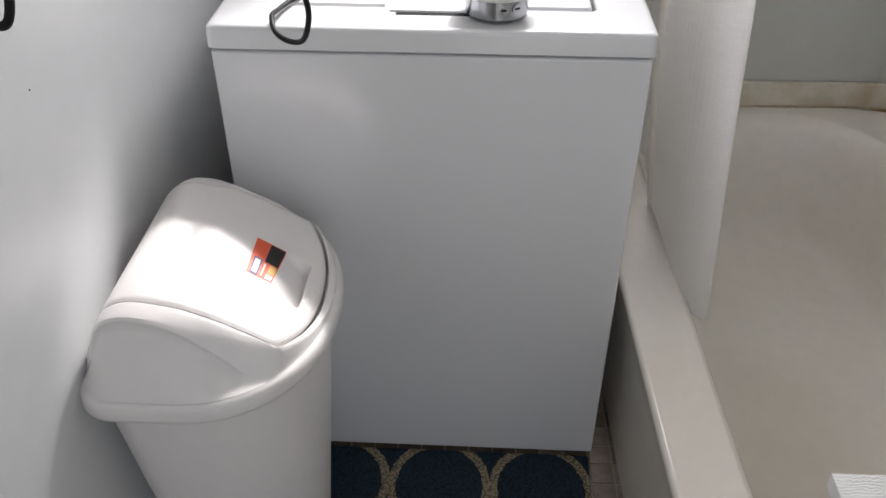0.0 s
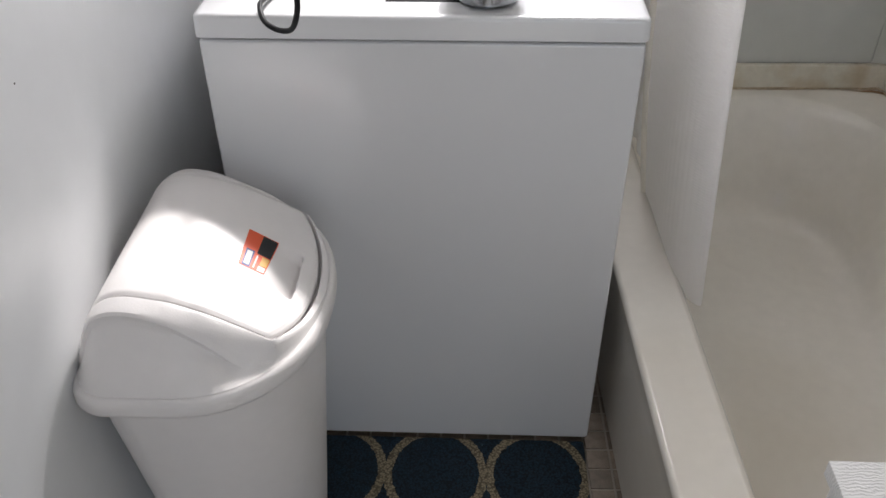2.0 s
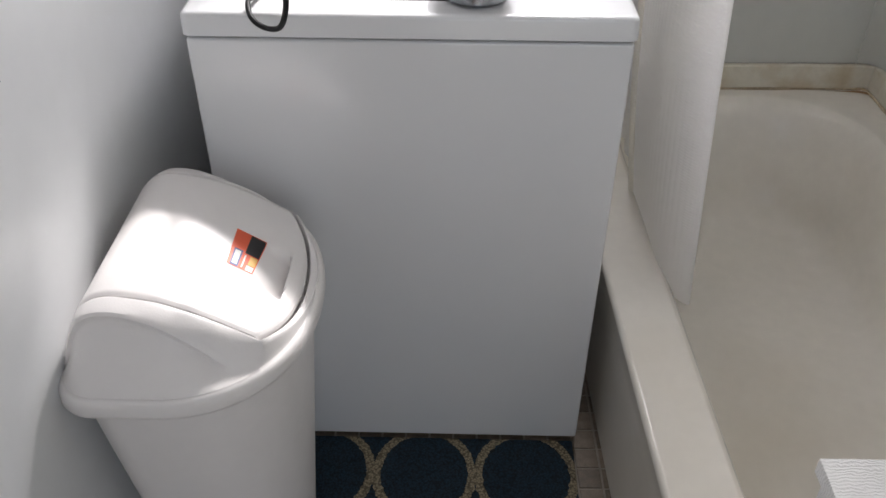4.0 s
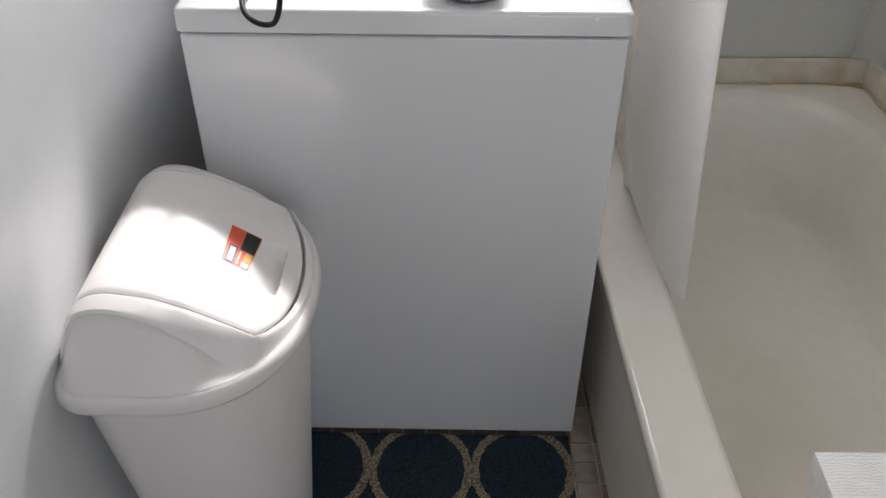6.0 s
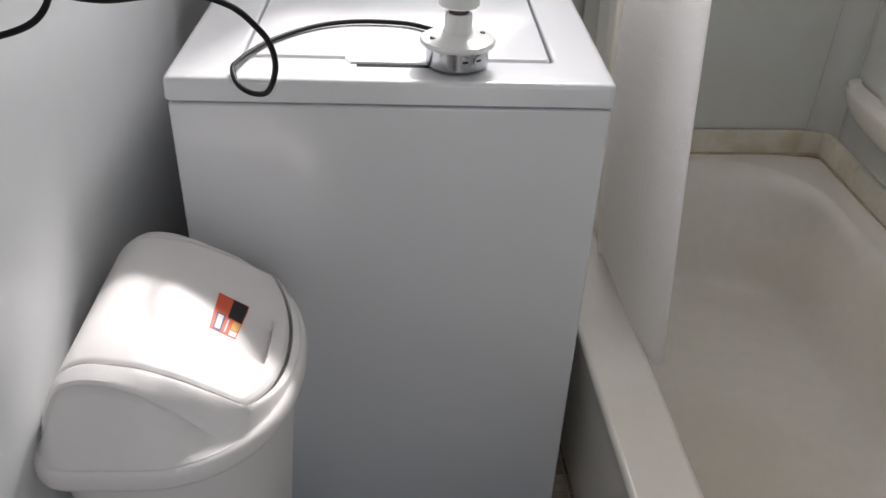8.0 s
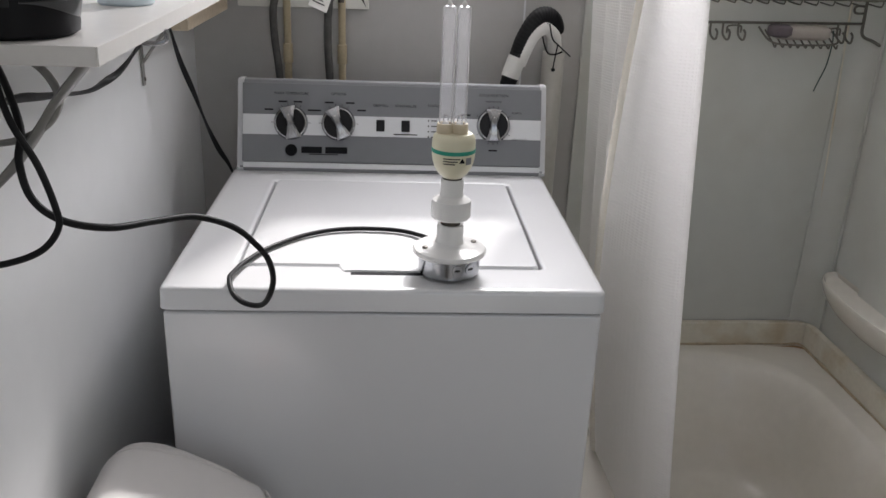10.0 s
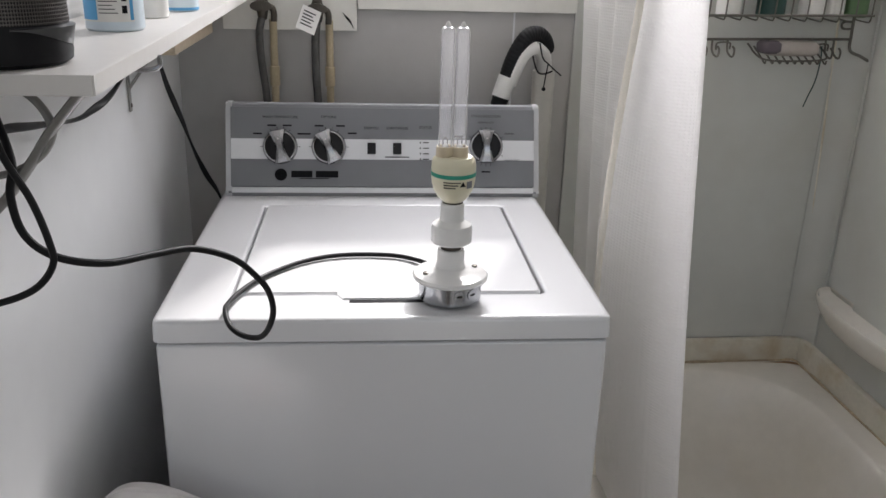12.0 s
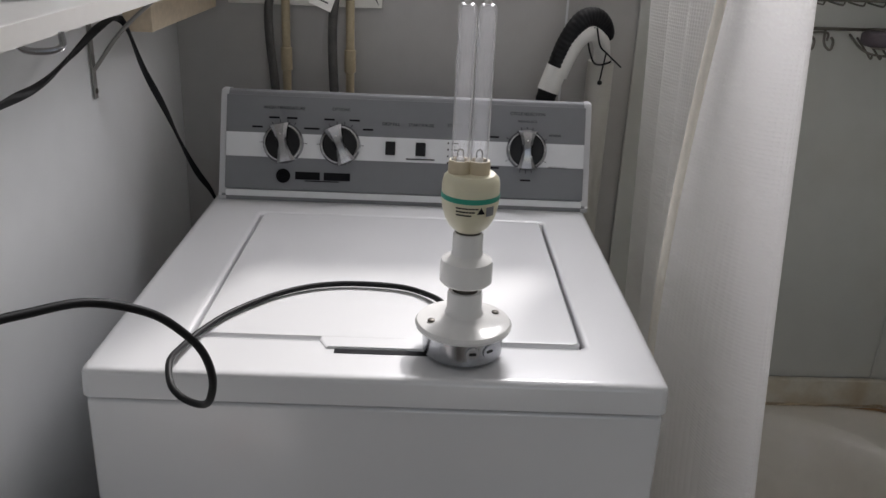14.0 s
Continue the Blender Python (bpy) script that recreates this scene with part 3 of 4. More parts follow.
def outline(d, z, nf=44, nb=10, nl=8):
    """The bin seen from above, d outside the crease of its lid: a bowed front and a square back with rounded corners."""
    pts = []
    for i in range(nf + 1):
        a = math.pi * i / nf - math.pi / 2
        c_, s_ = max(0.0, math.cos(a)), math.sin(a)
        pts.append((BXC + (RX + d) * c_ ** (2 / BOW), BY + (RY + d) * math.copysign(abs(s_) ** (2 / BOW), s_), z))
    r, xb = 0.052, BACK - d
    for sy in (1, -1):
        for i in range(nb + 1):
            a = math.pi / 2 * (i / nb if sy > 0 else 1 - i / nb)
            pts.append((xb + r - r * math.sin(a), BY + sy * (RY + d - r + r * math.cos(a)), z))
        if sy > 0:
            for i in range(1, nl):
                pts.append((xb, BY + (RY + d - r) * (1 - 2 * i / nl), z))
    return pts


def half_depth(x):
    """Half the depth of the lid at x, out to its crease."""
    if x > BXC:
        return RY * max(0.0, 1 - min(1.0, (x - BXC) / RX) ** BOW) ** (1 / BOW)
    t = max(0.0, BACK + 0.052 - x) / 0.052
    return RY - 0.052 + 0.052 * math.sqrt(max(0.0, 1 - min(1.0, t) ** 2))


def soft(t):
    t = min(1.0, max(0.0, t))
    return t * t * (3 - 2 * t)


body = [outline(-0.060, 0.0), outline(-0.055, 0.006), outline(-0.052, 0.05), outline(-0.010, 0.578), outline(-0.016, 0.578), outline(-0.058, 0.03)]
part("bucket", loft(body), PLASTIC, swing, angle=50)
RIMZ = 0.602
band = [outline(-0.012, 0.576), outline(0.002, 0.571), outline(0.0062, 0.5725), outline(0.0076, 0.577), outline(0.0072, 0.590), outline(0.0058, 0.596), outline(0.0030, 0.6000), outline(-0.001, 0.6020), outline(-0.006, 0.6028)]
part("rim", loft(band, False, False), PLASTIC, swing, angle=60)
ARCH = [(-0.424, 0.602), (-0.415, 0.643), (-0.398, 0.680), (-0.374, 0.699), (-0.350, 0.704), (-0.294, 0.695), (-0.246, 0.675), (-0.205, 0.652), (-0.165, 0.629), (-0.141, 0.613), (-0.120, 0.603), (-0.10, 0.603)]
PANEL = [(-0.424, 0.602), (-0.412, 0.630), (-0.400, 0.664), (-0.388, 0.687), (-0.368, 0.699), (-0.330, 0.700), (-0.286, 0.682), (-0.245, 0.650), (-0.216, 0.620), (-0.200, 0.603), (-0.10, 0.603)]


def along(table, x):
    for (xa, za), (xb, zb) in zip(table, table[1:]):
        if x <= xb:
            t = max(0.0, (x - xa) / (xb - xa))
            return za + (zb - za) * t
    return table[-1][1]


def arch_s(x, table=None):
    return sum(along(table or ARCH, x + d * 0.004) * (5 - abs(d)) for d in range(-4, 5)) / 25


FLAP = 0.137      # half the flap's width


def flap_front(dy):
    """Where the flap ends towards the bowed front."""
    return BXC + (RX - 0.0165) * max(0.0, 1 - min(1.0, abs(dy) / 0.198) ** BOW) ** (1 / BOW)


def hood_column(x):
    """The hood's line across the bin at x: side panel, rolled ridge, groove, and the top under the flap."""
    hd = half_depth(x) + 0.0005
    top, edge_z = arch_s(x), min(arch_s(x, PANEL), arch_s(x) - 0.003)
    edge_z = max(edge_z, RIMZ + 0.0005)
    w = soft((edge_z - 0.606) / 0.030)
    ye = min(0.171, hd - 0.010)
    g = min(FLAP + 0.003, hd - 0.004)
    rows = [(hd, RIMZ)]
    for k in range(7):
        f = (k + 0.5) / 7
        rows.append((hd + (ye - 0.003 - hd) * f, RIMZ + (edge_z - 0.0130 * w - RIMZ) * f ** 0.94))
    rows += [(ye - 0.0030, edge_z - 0.0115 * w), (ye - 0.0020, edge_z - 0.0050 * w), (ye, edge_z - 0.0005), (ye - 0.003, edge_z + 0.0035 * w)]
    for k in range(1, 9):
        f = k / 8
        rows.append((ye - 0.003 + (g + 0.002 - ye + 0.003) * f, edge_z + 0.0035 * w + (top + 0.0022 - edge_z - 0.0035 * w) * math.sin(math.pi / 2 * f) ** 0.8))
    rows += [(g + 0.001, top + 0.0015), (g, top - 0.0005)]
    rows += [(g - 0.001 - (g - 0.001) * k / 56, top) for k in range(57)]
    out = []
    front = soft((x + 0.235) / 0.03)
    for y, z in rows:
        ramp = RIMZ + (top + 0.001 - RIMZ) * soft((hd - y) / max(0.018, hd - g + 0.004))
        z += (ramp - z) * ((1 - w) if y >= g else (1 - w) * front)
        out.append((y, z))
    return out


cols = [BACK + 0.0005 + 0.060 * (i / 16) ** 1.6 for i in range(17)] + [BACK + 0.0605 + 0.155 * i / 26 for i in range(1, 27)] + [-0.2065 + 0.0812 * (1 - (1 - i / 44) ** 1.7) for i in range(1, 45)]
own = bmesh.new()
lines = []
for x in cols:
    col = hood_column(x)
    # the shoulder on the washer's side falls away a little sooner
    full = [(BY - y, z) for y, z in col] + [(BY + y, z - 0.30 * max(0.0, y - FLAP - 0.003) * soft((z - RIMZ) / 0.05)) for y, z in col[-2::-1]]
    row = []
    for y, z in full:
        dy = abs(y - BY)
        sunk = soft((flap_front(dy) + 0.0065 - x) / 0.006) * soft((FLAP + 0.0022 - dy) / 0.0016) * soft((x + 0.404) / 0.006)
        row.append(own.verts.new((x, y, z - min(0.022, max(0.004, z - 0.598)) * sunk)))
    lines.append(row)
for ra, rb in zip(lines, lines[1:]):
    for i in range(len(ra) - 1):
        own.faces.new((ra[i], ra[i + 1], rb[i + 1], rb[i]))
part("hood", own, PLASTIC, swing, angle=42)
PX0 = -0.403


def flap_z(x, y):
    dy = abs(y - BY)
    z = arch_s(x) + 0.0034 - 0.003 * soft((dy - FLAP + 0.006) / 0.006) ** 2 - 0.003 * soft((x - flap_front(dy) + 0.006) / 0.006) ** 2
    u = (x + 0.203) / 0.041
    if 0 < u < 1:
        side = soft((y + 0.296) / 0.018) * soft((-0.189 - y) / 0.018)
        z -= 0.021 * u ** 1.1 * side * soft((1 - u) / 0.12)
    return z


own = bmesh.new()
NX, NY = 84, 64
grid = []
for i in range(NX + 1):
    row = []
    for j in range(NY + 1):
        dy = -FLAP * math.cos(math.pi * j / NY) * 0.35 + FLAP * (2 * j / NY - 1) * 0.65
        x = PX0 + (flap_front(dy) - PX0) * (1 - (1 - i / NX) ** 1.25)
        row.append(own.verts.new((x, BY + dy, flap_z(x, BY + dy))))
    grid.append(row)
for i in range(NX):
    for j in range(NY):
        own.faces.new((grid[i][j], grid[i + 1][j], grid[i + 1][j + 1], grid[i][j + 1]))
edge = grid[0] + [grid[i][NY] for i in range(1, NX + 1)] + grid[NX][NY - 1::-1] + [grid[i][0] for i in range(NX - 1, 0, -1)]
low = [own.verts.new((v.co.x, v.co.y, v.co.z - 0.007)) for v in edge]
for k in range(len(edge)):
    j = (k + 1) % len(edge)
    own.faces.new((edge[k], low[k], low[j], edge[j]))
flap = part("flap", own, PLASTIC, swing, "smooth curved swing flap with a finger recess", angle=50)


def patch(name, a, b, c, d, lift, material, parent, nu=8, nv=8):
    """A thin piece that lies on the flap, between four plan corners."""
    own = bmesh.new()
    gr = []
    for i in range(nu + 1):
        row = []
        for j in range(nv + 1):
            p = (Vector(a) * (1 - i / nu) + Vector(b) * (i / nu)) * (1 - j / nv) + (Vector(d) * (1 - i / nu) + Vector(c) * (i / nu)) * (j / nv)
            row.append(own.verts.new((p.x, p.y, flap_z(p.x, p.y) + lift)))
        gr.append(row)
    for i in range(nu):
        for j in range(nv):
            own.faces.new((gr[i][j], gr[i + 1][j], gr[i + 1][j + 1], gr[i][j + 1]))
    return part(name, own, material, parent)


A, B, C, D = (-0.237, -0.190), (-0.197, -0.193), (-0.203, -0.269), (-0.236, -0.267)


def on(s, t):
    p = (Vector(A) * (1 - s) + Vector(B) * s) * (1 - t) + (Vector(D) * (1 - s) + Vector(C) * s) * t
    return (p.x, p.y)


def quad(name, s0, s1, t0, t1, lift, material, parent):
    return patch(name, on(s0, t0), on(s1, t0), on(s1, t1), on(s0, t1), lift, material, parent)


sticker = quad("sticker", 0, 1, 0, 1, 0.0006, ORANGE, swing)
sticker["label"] = "orange and black paper sticker"
quad("dark_print", 0.50, 0.98, 0.02, 0.55, 0.0010, BLACK, sticker)
quad("blue_mark", 0.12, 0.42, 0.52, 0.98, 0.0010, mat("mark_blue", (0.02, 0.05, 0.20), 0.4), sticker)
quad("white_mark", 0.17, 0.37, 0.56, 0.94, 0.0013, PAPER, sticker)
quad("yellow_print", 0.72, 0.98, 0.58, 0.82, 0.0010, mat("print_yellow", (0.75, 0.42, 0.10), 0.4), sticker)
quad("label_box", 0.70, 0.97, 0.84, 0.98, 0.0010, PAPER, sticker)
quad("print_bar", 0.52, 0.58, 0.60, 0.95, 0.0010, PAPER, sticker)

# ---- uv lamp on its steel box ----
lamp = thing("uv_lamp", "clear twin-tube uv lamp on white lampholders and a steel box", "lamp", pose(0.0955, 0.064, TOP + 0.003))
Z0 = TOP + 0.003


def zz(profile):
    return [(r, z - Z0) for r, z in profile]


part("steel_box", lathe(zz([(0.0, Z0), (0.043, Z0), (0.0465, Z0 + 0.003), (0.0475, 0.950), (0.0455, 0.950)]), 48), GALV, lamp, "round galvanised steel junction box")
for a, k in ((-78, 0.0), (-52, 0.0)):
    part("knockout", lathe([(0.0085, 0), (0.0085, 0.0012), (0.0065, 0.0016), (0, 0.0012)], 20, pose(0, 0, 0.019, 0, 0, a) @ pose(0.0468, 0, 0, 0, 90, 0)), GALV, lamp)
    part("knockout_slot", box(-0.0014, 0.0014, -0.004, 0.004, 0.0014, 0.0022), BLACK, lamp).matrix_local = pose(0, 0, 0.019, 0, 0, a) @ pose(0.0468, 0, 0, 0, 90, 0)
plate = part("holder_plate", lathe(zz([(0.046, 0.950), (0.0555, 0.951), (0.0565, 0.9545), (0.054, 0.958), (0.046, 0.9602), (0.029, 0.9625), (0.0225, 0.967), (0.0205, 0.974), (0.0203, 0.991), (0.019, 0.9955), (0.015, 0.9955)]), 48), PORCELAIN, lamp, "white lampholder with a wide round base")
for a in (20, 200):
    part("screw", lathe([(0.0042, 0), (0.0042, 0.0018), (0.003, 0.0026), (0, 0.0026)], 14, pose(0, 0, 0, 0, 0, a) @ pose(0.040, 0, 0.961 - Z0)), BRASS, plate)
part("screw_neck", lathe(zz([(0.0145, 0.988), (0.015, 0.997), (0.0145, 1.007)]), 28), BRASS, lamp, "dark brass screw thread")
part("adapter", lathe(zz([(0.0145, 1.0045), (0.027, 1.0055), (0.0300, 1.0085), (0.0300, 1.028), (0.0285, 1.034), (0.022, 1.038), (0.0180, 1.0405), (0.0172, 1.044), (0.0170, 1.064), (0.0155, 1.0665)]), 40), PORCELAIN, lamp, "white extension lampholder")
part("cap_neck", lathe(zz([(0.0148, 1.058), (0.0148, 1.071)]), 24), BRASS, lamp)
part("ballast", lathe(zz([(0.0150, 1.0690), (0.0175, 1.0710), (0.0225, 1.0760), (0.0275, 1.0850), (0.0305, 1.0950), (0.0318, 1.1040), (0.0320, 1.1125), (0.0318, 1.1240), (0.0302, 1.1310), (0.026, 1.1350), (0.0, 1.1360)]), 40), CREAM, lamp, "cream plastic ballast housing")
part("green_ring", lathe(zz([(0.0319, 1.1080), (0.0325, 1.1085), (0.0325, 1.1135), (0.0319, 1.1140)]), 40), GREEN, lamp, "green band")
for k, z in enumerate((1.1035, 1.0995, 1.0955)):
    for i in range(7 - k):
        a = -118 + i * 6.5
        part("print_bar", box(0.0, 0.0006, -0.0016, 0.0016, -0.0007, 0.0007), INK_AND_SHADE, lamp, smooth=False).matrix_local = pose(0, 0, z - Z0, 0, 0, a) @ pose(0.0316 - k * 0.0005, 0, 0)
part("print_panel", box(0.0, 0.0006, -0.005, 0.005, -0.0055, 0.0045), GREY, lamp, smooth=False).matrix_local = pose(0, 0, 1.1000 - Z0, 0, 0, -50) @ pose(0.0315, 0, 0)
own = bmesh.new()
vs = [own.verts.new((0, math.cos(a) * 0.005, math.sin(a) * 0.005)) for a in (math.pi / 2, math.pi * 7 / 6, math.pi * 11 / 6)]
face_t = own.faces.new(vs)
ext = bmesh.ops.extrude_face_region(own, geom=[face_t])
for v in ext["geom"]:
    if isinstance(v, bmesh.types.BMVert):
        v.co.x += 0.0006
part("warning_mark", own, INK_AND_SHADE, lamp, smooth=False).matrix_local = pose(0, 0, 1.1000 - Z0, 0, 0, -70) @ pose(0.0314, 0, 0)
CUP = mat("tube_cup_tan", (0.62, 0.53, 0.38), 0.4, vary=0.05)
for tx in (-0.0102, 0.0102):
    part("tube_cup", lathe(zz([(0.0128, 1.133), (0.0128, 1.146), (0.0118, 1.1495), (0.0100, 1.1495), (0.0100, 1.140), (0, 1.140)]), 28, pose(tx - 0.003, 0, 0)), CUP, lamp)
    r, t = 0.0098, 0.0008
    prof = [(r, 1.142), (r, 1.304), (r * 0.93, 1.3095), (r * 0.7, 1.3125), (0, 1.3135)]
    back = [(0, 1.3120), (r * 0.6, 1.3110), (r - t, 1.303), (r - t, 1.142)]
    part("glass_tube", lathe(zz(prof + back), 32, pose(tx - 0.003, 0, 0)), GLASS, lamp, "clear quartz glass tube")
    part("tube_tip", lathe(zz([(0.0042, 1.3130), (0.0032, 1.3165), (0.0016, 1.3195), (0, 1.320)]), 14, pose(tx - 0.003, 0, 0)), PAPER, lamp, "frosted glass tip")
    # White mount added in place of the bright glow at the tube's foot.
    part("filament_mount", lathe(zz([(0.0045, 1.142), (0.0045, 1.1505), (0.002, 1.153), (0, 1.153)]), 16, pose(tx - 0.003, 0, 0)), PORCELAIN, lamp)
    part("electrode", tube([(tx - 0.006, 0, 1.150 - Z0), (tx - 0.006, 0, 1.158 - Z0), (tx - 0.003, 0, 1.161 - Z0), (tx, 0, 1.158 - Z0), (tx, 0, 1.150 - Z0)], 0.0009, 6, 4), CHROME, lamp)
for k in range(3):
    part("glass_bridge", tube([(-0.007, 0, 1.270 + k * 0.005 - Z0), (0.001, 0, 1.270 + k * 0.005 - Z0)], 0.0020, 10, 3), GLASS, lamp)

# ---- cords ----
cord = tagged(finish(tube([(0.088, 0.100, 0.938), (0.077, 0.158, 0.930), (0.056, 0.204, 0.9230), (0.010, 0.231, 0.9222), (-0.070, 0.232, 0.9222), (-0.133, 0.202, 0.9222), (-0.187, 0.140, 0.9222), (-0.214, 0.080, 0.9232), (-0.224, 0.028, 0.927), (-0.222, -0.018, 0.936),
    (-0.213, -0.050, 0.930), (-0.200, -0.068, 0.9260), (-0.183, -0.080, 0.9245), (-0.164, -0.098, 0.934), (-0.149, -0.128, 0.963), (-0.141, -0.149, 0.995), (-0.145, -0.157, 1.023), (-0.158, -0.163, 1.045), (-0.180, -0.184, 1.075),
    (-0.215, -0.220, 1.100), (-0.245, -0.270, 1.112), (-0.275, -0.325, 1.124),
    (-0.312, -0.345, 1.138), (-0.338, -0.345, 1.160), (-0.347, -0.34, 1.195), (-0.350, -0.32, 1.225), (-0.385, -0.27, 1.270), (-0.418, -0.22, 1.262)], 0.0038, 12), "lamp_cord", RUBBER), "thick black lamp cord looping in the air", "cord")
tagged(finish(tube([(-0.362, -0.335, 1.282), (-0.340, -0.362, 1.240), (-0.322, -0.36, 1.198), (-0.311, -0.36, 1.157), (-0.311, -0.36, 1.135), (-0.330, -0.36, 1.112), (-0.365, -0.36, 1.098), (-0.408, -0.36, 1.092)], 0.0034, 10), "cord", RUBBER), "black cord hanging in a loop below the shelf", "cord")
tagged(finish(tube([(-0.418, -0.30, 1.215), (-0.412, -0.20, 1.222), (-0.408, -0.10, 1.208), (-0.404, 0.02, 1.190), (-0.402, 0.09, 1.190), (-0.400, 0.16, 1.195), (-0.398, 0.24, 1.213), (-0.396, 0.33, 1.236), (-0.393, 0.39, 1.242), (-0.391, 0.425, 1.226),
    (-0.388, 0.475, 1.158), (-0.380, 0.535, 1.085), (-0.372, 0.585, 1.015), (-0.358, 0.62, 0.955), (-0.342, 0.660, 0.900), (-0.335, 0.70, 0.82), (-0.335, 0.72, 0.5)], 0.0054, 10, 10, flat=0.5, twist=3.2), "power_cord", RUBBER), "flat black twisted power cord along the wall", "cord")
tagged(finish(tube([(-0.375, -0.338, 1.286), (-0.330, -0.430, 1.262), (-0.314, -0.50, 1.20), (-0.311, -0.50, 1.147), (-0.318, -0.50, 1.118), (-0.329, -0.50, 1.112), (-0.338, -0.50, 1.128), (-0.344, -0.495, 1.19), (-0.39, -0.45, 1.25)], 0.0042, 10), "cord", RUBBER), "black cord folded in a narrow hanging loop", "cord")
tagged(finish(tube([(-0.345, -0.300, 1.288), (-0.322, -0.310, 1.272), (-0.312, -0.315, 1.250), (-0.325, -0.318, 1.226), (-0.36, -0.315, 1.208), (-0.42, -0.31, 1.200)], 0.006, 10, flat=0.6), "flat_cable", GREYCORD), "grey flat cord bent below the shelf", "cord")
tagged(finish(tube([(-0.278, -0.315, 1.290), (-0.310, -0.320, 1.252), (-0.328, -0.322, 1.226), (-0.36, -0.322, 1.185), (-0.400, -0.318, 1.145), (-0.425, -0.31, 1.11)], 0.010, 10, flat=0.35), "grey_strap", GREYCORD), "grey ribbon cable leading down from the shelf", "cable")

# ---- shelf with its bracket, hook and block ----
shelf = thing("wall_shelf", "white laminate wall shelf board", "shelf", ROOM)
part("board", box(WALL_L + 0.002, -0.268, -0.345, 0.862, 1.2874, 1.3060, 0.0012), SHELFMAT, shelf)
part("edge_band", box(-0.268, -0.2665, -0.344, 0.861, 1.2880, 1.3055), SHELFMAT, shelf, smooth=False)
bracket = part("bracket", box(WALL_L + 0.001, WALL_L + 0.004, 0.410, 0.424, 1.125, 1.2874, 0.001), GREYCORD, shelf, "thin grey metal shelf bracket")
part("bracket_screw", lathe([(0.004, 0), (0.003, 0.002), (0, 0.002)], 12, pose(WALL_L + 0.004, 0.417, 1.136, 0, 90, 0)), BRASS, bracket)
part("bracket_arm", tube([(WALL_L + 0.003, 0.417, 1.165), (WALL_L + 0.05, 0.417, 1.225), (WALL_L + 0.12, 0.417, 1.287)], 0.004, 8, flat=0.6), GREYCORD, bracket)
part("bracket_plate", box(WALL_L + 0.004, -0.29, 0.410, 0.424, 1.2850, 1.2874, 0.0005), GREYCORD, bracket)
hook = tagged(finish(tube([(-0.294, -0.112, 1.288), (-0.294, -0.112, 1.280), (-0.288, -0.108, 1.275), (-0.273, -0.100, 1.274), (-0.2635, -0.096, 1.278), (-0.2635, -0.096, 1.290)], 0.0030, 10), "shelf_hook", CHROME), "small white metal hook under the shelf edge", "hook")
tagged(finish(box(-0.412, -0.368, 0.47, 0.86, 1.214, 1.2874, 0.002), "wood_block", PINE), "rough pine block fixed under the shelf", "block")

# ---- things on the shelf ----
SZ = 1.3062
heater = thing("fan_heater", "black plastic fan heater with a mesh grille", "heater", pose(-0.356, -0.284, SZ))
BLACKM = mat("matt_black_plastic", (0.006, 0.006, 0.0075), 0.5, vary=0.15, scale=20)
BLACKM.node_tree.nodes["Principled BSDF"].inputs["Specular IOR Level"].default_value = 0.2
HR = 0.058


def shell(r, a0, a1, z0, z1, lift0=0.0, lift1=0.0, n=24, th=0.002):
    """A curved strip of a cylinder wall, between two angles and two heights."""
    outer = [[(r_ * math.cos(radians(a0 + (a1 - a0) * k / n)), r_ * math.sin(radians(a0 + (a1 - a0) * k / n)), z_) for r_, z_ in ((r - th, z0), (r + lift0, z0), (r + lift1, z1), (r - th, z1))] for k in range(n + 1)]
    return loft(outer)


part("housing", lathe([(0, 0), (HR - 0.006, 0), (HR, 0.004), (HR + 0.001, 0.012), (HR - 0.001, 0.04), (HR - 0.004, 0.10), (HR - 0.007, 0.19), (HR - 0.02, 0.205), (0, 0.208)], 48), BLACKM, heater)
lip = []
for k in range(25):
    a, h = radians(-62 + 96 * k / 24), 0.001 + 0.017 * soft(k / 20)
    lip.append([(r * math.cos(a), r * math.sin(a), z) for r, z in ((HR - 0.002, 0.034 - h), (HR + 0.001, 0.034 - h), (HR + 0.001 + 0.2 * h, 0.034), (HR - 0.002, 0.036))])
part("base_lip", loft(lip), mat("grey_metallic_plastic", (0.10, 0.102, 0.106), 0.3, metal=0.8), heater, "grey metallic lip below the grille")
part("bezel", shell(HR - 0.003, -78, -70, 0.030, 0.19, 0.004, 0.001, 4), BLACK, heater)
grille = part("grille_back", shell(HR - 0.003, -70, 45, 0.036, 0.19, 0.0005, -0.003), BLACKM, heater)
MESH = mat("grille_wire", (0.10, 0.09, 0.085), 0.4, metal=0.4)
for k in range(46):
    a = -69 + k * 2.45
    part("grille_bar", shell(HR - 0.002, a, a + 0.8, 0.037, 0.12, 0.0015, -0.0005, 2), MESH, grille, smooth=False)
for k in range(26):
    z = 0.038 + k * 0.0032
    part("grille_bar", shell(HR - 0.002 - k * 0.00008, -70, 44, z, z + 0.0009, 0.0018, 0.0018, 16), MESH, grille, smooth=False)


